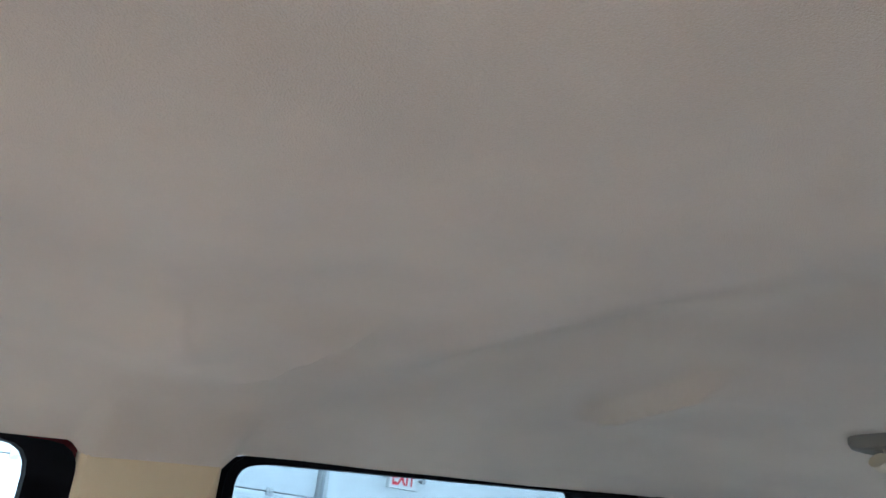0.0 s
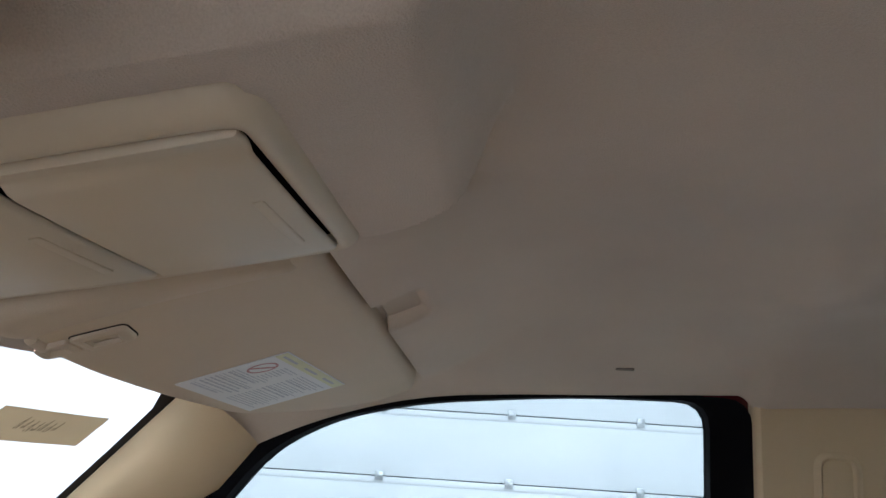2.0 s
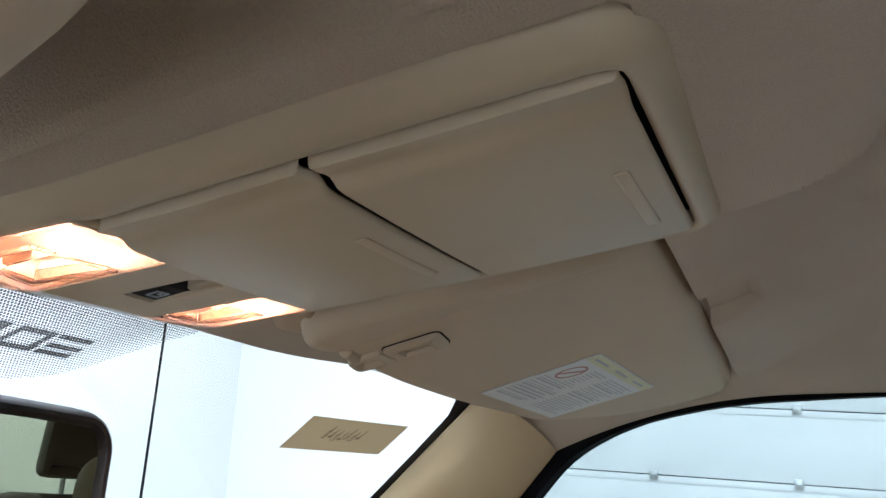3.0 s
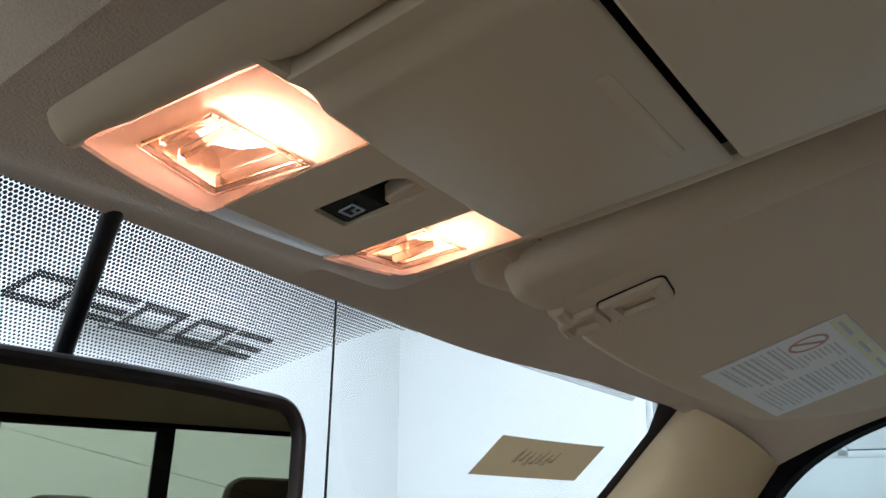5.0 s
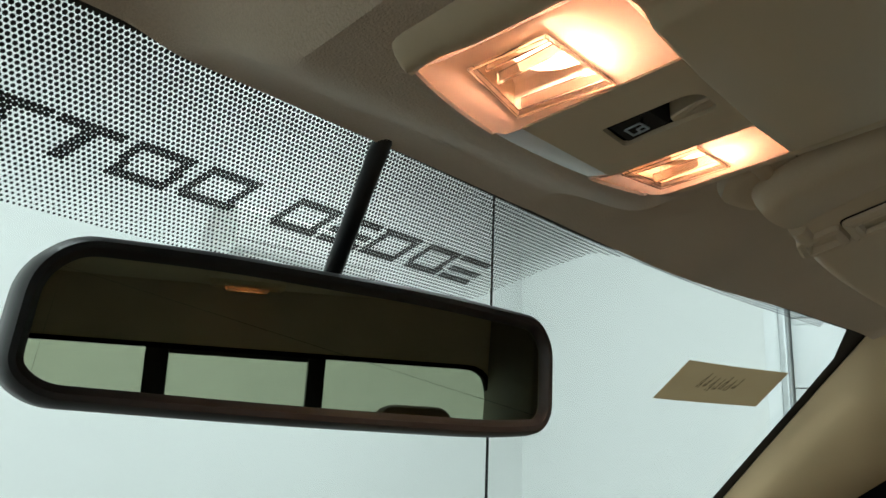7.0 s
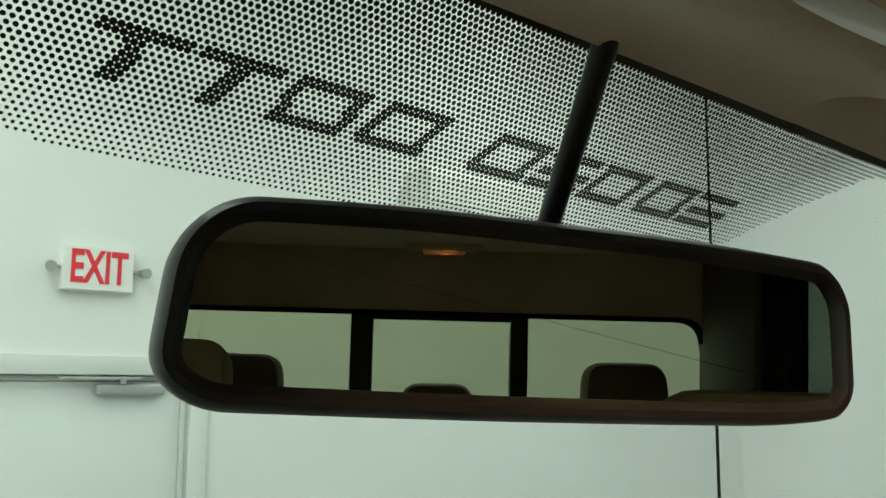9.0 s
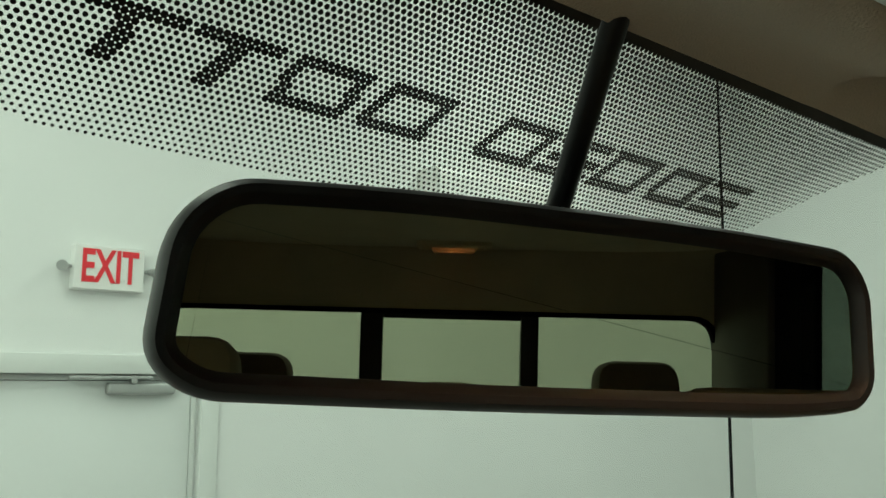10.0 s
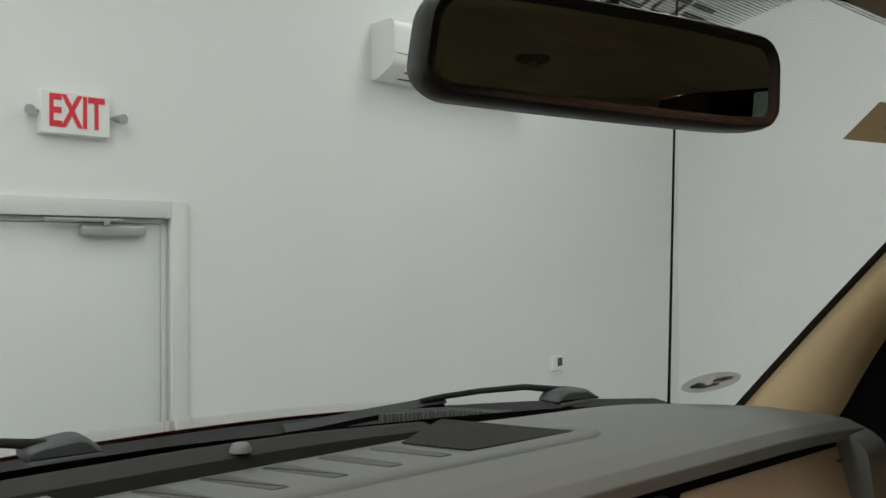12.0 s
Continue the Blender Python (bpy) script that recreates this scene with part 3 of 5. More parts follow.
def pillar_a(s):
    """Trim between the windshield's edge and the front door's window."""
    p = structure(new("a_pillar_trim"), "tan moulded trim on the windshield pillar", "pillar trim")
    n = 18

    def f(u, v):
        # v down the pillar, u from the glass round to the door
        z = mix(1.915, 1.42, v)
        xo = ws_half(z) - 0.026
        a = Vector((xo, ws_y(xo, z) - 0.006, z))
        tt = [(0.0, -0.10, 1.853), (0.11, -0.056, 1.795), (0.34, 0.09, 1.70), (0.48, 0.168, 1.63), (0.57, 0.195, 1.600), (0.72, 0.232, 1.535), (0.80, 0.250, 1.50), (1.0, 0.30, 1.42)]
        for (v0, y0, z0), (v1, y1, z1) in zip(tt, tt[1:]):
            if v <= v1 + 1e-9:
                k = (v - v0) / (v1 - v0)
                b = Vector((0.752, mix(y0, y1, k), mix(z0, z1, k)))
                break
        m = (a + b) / 2 + Vector((-0.035, -0.030, 0.0))
        q = (1 - u) ** 2 * a + 2 * u * (1 - u) * m + u * u * b
        return (s * q.x, q.y, q.z)
    part("trim", sheet(f, 10, n, (s * 0.012, 0.008, 0)), TAN, p)
    return p


pillar_a(1)
pillar_a(-1)


def pillar_b(s):
    p = structure(new("b_pillar_trim"), "tan moulded trim between the door windows with a belt anchor recess", "pillar trim")
    def to(x, y, d):
        return (s * (0.744 - d + 0.06 * max(0, (1.93 - y)) * 0.3), x, y)
    out = [(-0.876, 1.28), (-0.716, 1.28), (-0.713, 1.950), (-0.878, 1.955)]
    out = rounded(out, [0.01, 0.01, 0.004, 0.004], 3)
    part("trim", slab(out, to, [(0, -0.03), (0, -0.002), (0.003, 0.002), (0.012, 0.006)]), TAN, p)
    rec = rounded(rect(-0.829, 1.40, -0.781, 1.884), 0.018, 5)
    part("anchor_cover", slab(rec, to, [(-0.004, 0.0055), (0, 0.009), (0.004, 0.0092), (0.008, 0.005)], cap0=False), TAN, p, "recessed belt height adjuster cover")
    return p


pillar_b(1)
pillar_b(-1)


def cab_door(s, name, outer, hole, label, glass):
    """The upper part of a door: rubber seal, painted edge, glass. Outlines in y and z."""
    d = thing(name, label, "truck door", kind="structure")

    def ring(o, i, x0, x1, bm=None):
        bm = bm or bmesh.new()
        loft(bm, [[(s * x0, y, z) for y, z in o], [(s * x1, y, z) for y, z in o], [(s * x1, y, z) for y, z in i], [(s * x0, y, z) for y, z in i], [(s * x0, y, z) for y, z in o]], False, False)
        return bm
    part("window_seal", ring(outer, hole, 0.757, 0.80), BLACK, d, "black rubber seal")
    lip = inset(hole, -0.012)
    part("seal_lip", ring(lip, inset(hole, 0.001), 0.752, 0.760), BLACK, d)
    big = inset(outer, -0.022)
    part("door_edge", ring(big, inset(outer, -0.001), 0.803, 0.86), CARPAINT, d, "dark red painted door frame")
    if glass is None:
        return d
    pane = part("glass_pane", loft(bmesh.new(), [[(s * x, y, z) for y, z in inset(hole, -0.01)] for x in (0.782, 0.786)]), glass, d)
    pane.visible_shadow = False
    return d


def ccw(pts):
    a = sum(x0 * y1 - x1 * y0 for (x0, y0), (x1, y1) in zip(pts, pts[1:] + pts[:1]))
    return pts if a > 0 else pts[::-1]


front_out = ccw(rounded([(-0.714, 1.40), (-0.714, 1.945), (-0.50, 1.946), (-0.294, 1.926), (-0.184, 1.900), (-0.103, 1.858), (-0.025, 1.795), (0.20, 1.655), (0.44, 1.40)], [0.02, 0.035, 0.1, 0.1, 0.06, 0.05, 0.06, 0.08, 0.02], 4))
front_hole = ccw(rounded([(-0.663, 1.44), (-0.663, 1.940), (-0.50, 1.9385), (-0.294, 1.9185), (-0.184, 1.889), (-0.110, 1.845), (-0.064, 1.785), (-0.005, 1.70), (0.0, 1.44)], [0.02, 0.035, 0.1, 0.1, 0.06, 0.05, 0.06, 0.08, 0.02], 4))
rear_out = ccw(rounded([(-0.866, 1.40), (-0.878, 1.955), (-0.93, 1.968), (-1.30, 1.990), (-1.60, 2.004), (-1.64, 1.95), (-1.66, 1.40)], [0.02, 0.05, 0.05, 0.1, 0.04, 0.05, 0.02], 4))
rear_hole = ccw(rounded([(-0.893, 1.44), (-0.900, 1.948), (-0.945, 1.958), (-1.20, 1.973), (-1.475, 1.989), (-1.479, 1.90), (-1.485, 1.44)], [0.02, 0.05, 0.05, 0.1, 0.012, 0.05, 0.02], 4))
for s in (1, -1):
    if s > 0:
        cab_door(s, "front_door", front_out, front_hole, "closed front cab door with its window and black seal", SIDEGLASS)
    else:
        cab_door(s, "front_door", front_out, front_hole, "closed front cab door with its window lowered", None)
    cab_door(s, "rear_door", rear_out, rear_hole, "closed rear cab door with its tinted window and black seal", PRIVACY)
    lower = part("door_panel", boxed((min(s * 0.745, s * 0.86), -1.70, 0.45), (max(s * 0.745, s * 0.86), 0.42, 1.44), 0.02), TAN, None)
    structure(lower, "tan lower door trim panel", "door trim")
    rail = bmesh.new()
    loft(rail, [[(s * 0.75, y, z), (s * 0.775, y, z + 0.004), (s * 0.86, y, z + 0.02), (s * 0.86, y, z + 0.10), (s * 0.70, y, z + 0.10)] for y, z in [(0.0, 1.86), (-0.10, 1.862), (-0.184, 1.902), (-0.294, 1.928), (-0.47, 1.945), (-0.72, 1.951), (-0.95, 1.968), (-1.3, 1.990), (-1.98, 2.02)]])
    structure(part("roof_rail", rail, CARPAINT, None), "dark red roof side rail", "roof rail")
    # the rear corner's lack of light is put into the trim's colour
    quarter = boxed((min(s * 0.74, s * 0.80), -2.0, 1.25), (max(s * 0.74, s * 0.80), -1.62, 2.01), 0.01)
    structure(part("c_pillar_trim", quarter, SHADEDTRIM, None), "trim on the rear cab corner, coloured dark for the unlit corner", "pillar trim")

# rear wall with a three-part sliding window
rw = thing("rear_window", "three-part sliding rear cab window in a black frame", "rear window", kind="structure")
RY, RT, RB, RH = -1.97, 1.838, 1.42, 0.80
hole = ccw(rounded([(-RH + 0.05, RB), (RH - 0.05, RB), (RH - 0.02, RB + 0.15), (RH - 0.055, RT), (-RH + 0.055, RT), (-RH + 0.02, RB + 0.15)], [0.03, 0.03, 0.04, 0.07, 0.07, 0.04], 5))
wall = ccw(rounded([(-0.84, 0.45), (0.84, 0.45), (0.84, 1.6), (0.80, 2.03), (-0.80, 2.03), (-0.84, 1.6)], 0.03, 5))
bm = loft(bmesh.new(), [[(x, RY, z) for x, z in wall], [(x, RY - 0.05, z) for x, z in wall], [(x, RY - 0.05, z) for x, z in hole], [(x, RY, z) for x, z in hole], [(x, RY, z) for x, z in wall]], False, False)
structure(part("cab_back_wall", bm, HEADLINER, None), "beige cloth-trimmed rear wall of the cab", "wall")
inner = inset(hole, 0.014)
part("window_frame", loft(bmesh.new(), [[(x, y, z) for x, z in lp] for lp, y in ((hole, RY + 0.004), (hole, RY - 0.03), (inner, RY - 0.03), (inner, RY + 0.004), (hole, RY + 0.004))], False, False), BLACK, rw, "black rubber frame")
for x, hw in ((-0.179, 0.030), (0.243, 0.024)):
    part("window_bar", boxed((x - hw, RY - 0.028, RB + 0.01), (x + hw, RY + 0.003, RT - 0.005), 0.004), BLACKP, rw, "black upright bar")
part("rail", boxed((-0.18, RY - 0.026, RT - 0.026), (0.243, RY - 0.002, RT - 0.008), 0.003), BLACKP, rw)
for a, b in ((-0.78, -0.179), (-0.179, 0.243), (0.243, 0.78)):
    p = part("pane", loft(bmesh.new(), [[(min(b, max(a, x)), y, z) for x, z in inset(hole, 0.003)] for y in (RY - 0.016, RY - 0.020)]), TINTED, rw)
    p.visible_shadow = False

# cab floor and outer skin
structure(part("cab_floor", boxed((-0.80, -1.98, 0.40), (0.80, 0.75, 0.46)), CARPET, None), "tan carpeted cab floor", "cab floor")
structure(part("firewall", boxed((-0.80, 0.66, 0.44), (0.80, 0.72, 1.34)), DARKGREY, None), "dark firewall behind the dashboard", "firewall")


def roof_skin(u, v):
    x = (u * 2 - 1) * 0.79
    y = mix(0.05 - 0.05 * (x / 0.7) ** 2, -2.03, v)
    return (x, y, 2.125 - 0.045 * (abs(x) / 0.79) ** 4 - 0.11 * max(0.0, 1 - v * 6) ** 2)


structure(part("roof_panel", sheet(roof_skin, 24, 24, (0, 0, 0.004)), CARPAINT, None), "dark red painted cab roof", "roof")


# ---- overhead console ----
con = thing("overhead_console", "beige plastic overhead console with two lit map lamps and bins", "overhead console", (0.01, -0.2, 1.95))


def cz(x, y, d):
    """Console coordinates: d metres below the console's lower plane."""
    return (x, y, console_z(y) - d)


def nose(x):
    """The front edge of the lamp module."""
    return -0.078 - 0.0145 * (abs(x - 0.022) / 0.1) ** 2.4


outline = ccw(rounded([(-0.080, -0.353), (0.126, -0.352), (0.1258, -0.26), (0.1245, -0.21), (0.1190, -0.16), (0.1075, -0.097), (0.085, -0.089), (0.022, -0.084), (-0.030, -0.0865), (-0.070, -0.0895), (-0.0925, -0.0925)], [0.022, 0.020, 0.05, 0.05, 0.05, 0.010, 0.02, 0.1, 0.06, 0.02, 0.010], 5))


def dense(pts, step=0.008):
    """Splits the long sides of an outline."""
    out = []
    for (x0, y0), (x1, y1) in zip(pts, pts[1:] + pts[:1]):
        n = max(1, int(math.hypot(x1 - x0, y1 - y0) / step))
        out += [(mix(x0, x1, i / n), mix(y0, y1, i / n)) for i in range(n)]
    return out


outline = dense(outline)


def rim_loop(k, d):
    """The rim is narrow along the nose and widens beside the driver's lamp."""
    out = []
    for x, y in inset(outline, k):
        f = max(0.0, k) / 0.0132
        y += f * 0.0100 * smoothstep(-0.13, -0.10, y)
        if x > 0.09:
            x -= f * 0.0040
        if x < -0.05:
            x += f * side_curve([(-0.352, 0.0080), (-0.30, 0.0095), (-0.24, 0.0120), (-0.164, 0.0165), (-0.156, 0.0115), (-0.12, 0.0078), (-0.095, 0.0052)], y)
        behind = smoothstep(-0.112, -0.100, y) * smoothstep(-0.078, -0.068, x) * (1 - smoothstep(0.088, 0.098, x))
        out.append(cz(x, y, d - 0.007 * behind))
    return out


body = loft(bmesh.new(), [rim_loop(k, d) for k, d in [(-0.003, -0.040), (0, -0.014), (0.0010, -0.008), (0.0030, -0.0035), (0.0060, -0.0004), (0.0085, 0.0006), (0.0115, -0.0002), (0.0130, -0.0018), (0.0132, -0.030)]], cap1=False)
part("body", body, CONSOLE, con)


def bin_door(y0, y1, front=False):
    """A lid with a raised shoulder on the driver's side and a grip slot."""
    bm = bmesh.new()
    prof = ((-0.0573, -0.0074), (-0.0571, 0.0004), (-0.0565, 0.0012), (-0.0540, 0.0012), (-0.0480, 0.0002), (-0.0440, 0.0004), (-0.0412, 0.0014), (-0.0385, 0.0027), (-0.034, 0.0032), (0.0, 0.0035), (0.06, 0.0033), (0.098, 0.0026), (0.1015, 0.0014), (0.1022, -0.006))
    rows = []
    for y, lift in ((y0 + 0.0005, -0.0034), (y0, -0.0026), (y0 + 0.0003, -0.0010), (y0 + 0.0016, 0.0), ((y0 + y1) / 2, 0.0003), (y1 - 0.0016, 0.0), (y1 - 0.0003, -0.0010), (y1, -0.0026), (y1 - 0.0005, -0.0034)):
        skew = smoothstep(-0.20, -0.158, y) if front else 0.0
        wide = side_curve([(-0.338, 0.0055), (-0.29, 0.0075), (-0.24, 0.0060), (-0.194, 0.0010), (-0.149, -0.0035)], y)
        rows.append([cz(x + (wide if x > 0.09 else 0.0), y + skew * side_curve([(-0.0572, 0.0), (-0.0125, 0.0041), (0.06, 0.0078), (0.11, 0.0086)], x), max(-0.0078, d + lift)) for x, d in prof])
    loft(bm, rows, False, False, closed=False)
    lid = part("bin_door", bm, CONSOLE, con)
    sl = rounded(rect(0.008, y0 + 0.0095, 0.078, y0 + 0.0155), 0.0015, 3)
    slot = slab(ccw(sl), cz, [(0, 0.0026), (0.0003, 0.0040), (0.0010, 0.0043)], cap0=False)
    part("grip", slot, CONSOLE, lid, "shallow grip slot")
    return lid


bin_door(-0.3384, -0.2422)
bin_door(-0.2388, -0.1582, True)
# added black sheet behind the lids, so their gaps look deep and shaded
part("gap_backing", slab(ccw(rounded(rect(-0.0670, -0.3390, 0.1110, -0.1600), 0.006, 3)), cz, [(0, -0.0082), (0, -0.0100)]), BLACK, con, "black sheet standing for the shade in the lid gaps", smooth=0)


def lens_z(x, y, d):
    return cz(x, y, d - 32.0 * max(0.0, y - nose(x) + 0.011) ** 2)


def lens_shape(rear_l, rear_r, x_l, x_r, front=None):
    """Lens outline: rear corners, then along the nose from right to left."""
    n = 10
    return ccw([rear_l, rear_r] + [(mix(x_r, x_l, i / n), nose(mix(x_r, x_l, i / n))) for i in range(n + 1)])


def quad_ring(q, k0, k1, low, high):
    """A moulded ridge along a four-cornered outline."""
    q = ccw(q)
    return slab(q, cz, [(k0, low), (k0 + 0.0003, high), (k1 - 0.0003, high), (k1, low), (k0, low)], cap0=False, cap1=False)


def plate_with_hole(outer, hole, to3d, d, depth):
    """A flat plate between two outlines; the hole's sides go up by depth."""
    bm = bmesh.new()
    rows = []
    for lp in (outer, hole):
        vs = [bm.verts.new(to3d(x, y, d)) for x, y in lp]
        rows.append((vs, [bm.edges.new((vs[i], vs[(i + 1) % len(vs)])) for i in range(len(vs))]))
    bmesh.ops.triangle_fill(bm, edges=rows[0][1] + rows[1][1], use_beauty=True)
    for (vs, _), lp in zip(rows, (outer, hole)):
        up = [bm.verts.new(to3d(x, y, d - depth)) for x, y in lp]
        for i in range(len(vs)):
            k = (i + 1) % len(vs)
            bm.faces.new((vs[i], vs[k], up[k], up[i]))
    return bm


def map_lamp(shape, win, bulb_at, bars, share):
    """A frosted lens with a clear moulded window; behind it a white tray, a bowl and the bulb."""
    win = ccw(win)
    ln = part("lens", plate_with_hole(dense(inset(shape, -0.0007), 0.006), dense(win, 0.006), lens_z, 0.0002, 0.0016), LENS, con, "frosted map lamp lens glowing warm")
    part("lens_window", slab(inset(win, 0.0002), cz, [(0, -0.0022), (0.0, -0.0012)]), CLEARLENS, ln, "clear window of the lens")
    part("lens_rim", quad_ring(win, -0.0002, 0.0011, -0.0014, 0.0012), RIDGE, ln, "clear moulded lens rim")
    for a, b in bars:
        a, b = Vector(a), Vector(b)
        n = (b - a).orthogonal().normalized() * 0.0006
        part("lens_ridge", slab(ccw([tuple(a + n), tuple(b + n), tuple(b - n), tuple(a - n)]), cz, [(0, -0.0040), (0.0001, -0.0002), (0.0004, 0.0003)]), RIDGE, ln)
    part("reflector", slab(inset(shape, 0.0005), cz, [(0.0, -0.0022), (0.0004, -0.010), (0.002, -0.017), (0.006, -0.020)], cap0=False), REFLECTOR, ln, "white reflector tray")
    bx, by = bulb_at
    ring = [(math.cos(k * math.pi / 10), math.sin(k * math.pi / 10)) for k in range(20)]
    part("bowl", loft(bmesh.new(), [[cz(bx + 0.002 + r * a, by + 0.010 + r * b, d) for a, b in ring] for r, d in ((0.0170, -0.0105), (0.0162, -0.0100), (0.0145, -0.0140), (0.010, -0.0175), (0.004, -0.0190))], cap0=False), REFLECTOR, ln, "bright reflector bowl")
    part("bulb", tube([cz(bx - 0.006, by + 0.002, -0.0125), cz(bx - 0.004, by + 0.002, -0.0125), cz(bx + 0.004, by + 0.002, -0.0125), cz(bx + 0.006, by + 0.002, -0.0125)], [0.0015, 0.0030, 0.0030, 0.0015], 10), glow_mat("bulb_glow", (1.0, 0.62, 0.36), 45.0), ln, "lit bulb")
    l = bpy.data.lights.new("map_bulb", "POINT")
    l.energy, l.color, l.shadow_soft_size = BULB * share, (1.0, 0.47, 0.285), 0.002
    o = new("map_bulb", l)
    o.parent = con
    o.matrix_parent_inverse = con.matrix_basis.inverted()
    o.location = cz(bx, by + 0.008, -0.0085)
    # the beam that leaves the clear window
    b = bpy.data.lights.new("map_beam", "SPOT")
    b.energy, b.color, b.shadow_soft_size, b.spot_size, b.spot_blend = BEAM, (1.0, 0.60, 0.40), 0.003, radians(140), 1.0
    o = new("map_beam", b)
    o.parent = con
    o.matrix_parent_inverse = con.matrix_basis.inverted()
    o.location = cz(bx, by, 0.004)
    return ln


# added wall that stops lamp light leaking into the channel beside the lid
part("light_block", slab(ccw(rect(-0.074, -0.1606, -0.054, -0.1580)), cz, [(0, -0.022), (0, 0.0003)]), CONSOLE, con)
map_lamp(lens_shape((-0.0655, -0.1575), (-0.0125, -0.1535), -0.0765, -0.0185), [(-0.0654, -0.1064), (-0.0603, -0.1329), (-0.0164, -0.1315), (-0.0263, -0.0972)], (-0.0400, -0.1335),
         [((-0.0585, -0.1085), (-0.0560, -0.1315)), ((-0.0490, -0.1060), (-0.0478, -0.1310)), ((-0.0290, -0.1010), (-0.0215, -0.1310))], 1.0)
map_lamp(lens_shape((0.0600, -0.1500), (0.1010, -0.1490), 0.0505, 0.0915), [(0.0530, -0.0940), (0.0575, -0.1268), (0.0905, -0.1266), (0.0840, -0.0965)], (0.0770, -0.1310),
         [((0.0590, -0.0960), (0.0640, -0.1255)), ((0.0765, -0.0970), (0.0800, -0.1255))], 0.5)
pan = [(-0.0120, -0.1535), (0.0595, -0.1500), (0.0498, -0.0905), (-0.0180, -0.0935)]
well = ccw(rounded([(0.0089, -0.1108), (0.0122, -0.1440), (0.0175, -0.1480), (0.0330, -0.1470), (0.0298, -0.1088)], [0.001, 0.004, 0.004, 0.005, 0.002], 4))
sp = part("switch_panel", plate_with_hole(dense(ccw(pan), 0.006), well, cz, 0.0010, 0.0022), CONSOLE, con)
# pale lens strip along the nose
strip = [(-0.0180, -0.0932), (0.0498, -0.0902)] + [(mix(0.0498, -0.0180, i / 8), nose(mix(0.0498, -0.0180, i / 8))) for i in range(9)]
part("lens_strip", slab(ccw(strip), lens_z, [(0, -0.012), (0.0, -0.0012), (0.0005, 0.0), (0.003, 0.0004)], cap0=False), FROST, con, "pale frosted strip along the nose")
part("switch_well", slab(inset(well, -0.0004), cz, [(0, -0.0008), (0.0003, -0.0085)], cap0=False), BLACK, sp, "dark switch recess")
key = rounded([(0.0103, -0.1118), (0.0290, -0.1103), (0.0306, -0.1289), (0.0130, -0.1290)], 0.002, 4)
rk = part("rocker", slab(ccw(key), lambda x, y, d: cz(x, y, d - 0.10 * max(0.0, -0.118 - y)), [(0, -0.0066), (0.0002, -0.0008), (0.0012, 0.0004), (0.004, 0.0002)], cap0=False), WIPERM, sp, "glossy black rear-window switch")
bm = bmesh.new()
for q in (rect(0.0180, -0.1222, 0.0255, -0.1215), rect(0.0180, -0.1158, 0.0255, -0.1151), rect(0.0180, -0.1222, 0.0186, -0.1151), rect(0.0249, -0.1222, 0.0255, -0.1151), rect(0.0214, -0.1222, 0.0220, -0.1186), rect(0.0214, -0.1190, 0.0255, -0.1184)):
    slab(ccw(q), cz, [(0, 0.0000), (0, 0.0006)], bm)
part("icon", bm, ICON, rk, "pale printed window symbol", smooth=0)
scoop = rounded([(0.0262, -0.1298), (0.0240, -0.1380), (0.0246, -0.1474), (0.0330, -0.1466), (0.0312, -0.1290)], [0.002, 0.006, 0.001, 0.004, 0.001], 4)
part("thumb_scoop", slab(ccw(scoop), cz, [(0, -0.0066), (0.0002, -0.0012), (0.0010, -0.0004)], cap0=False), CONSOLE, sp, "beige thumb scoop beside the switch")

# ---- sun visors ----


def visor_z(x, y):
    return 1.899 - 0.066 * (abs(x) - 0.388) - 0.35 * (y + 0.136)


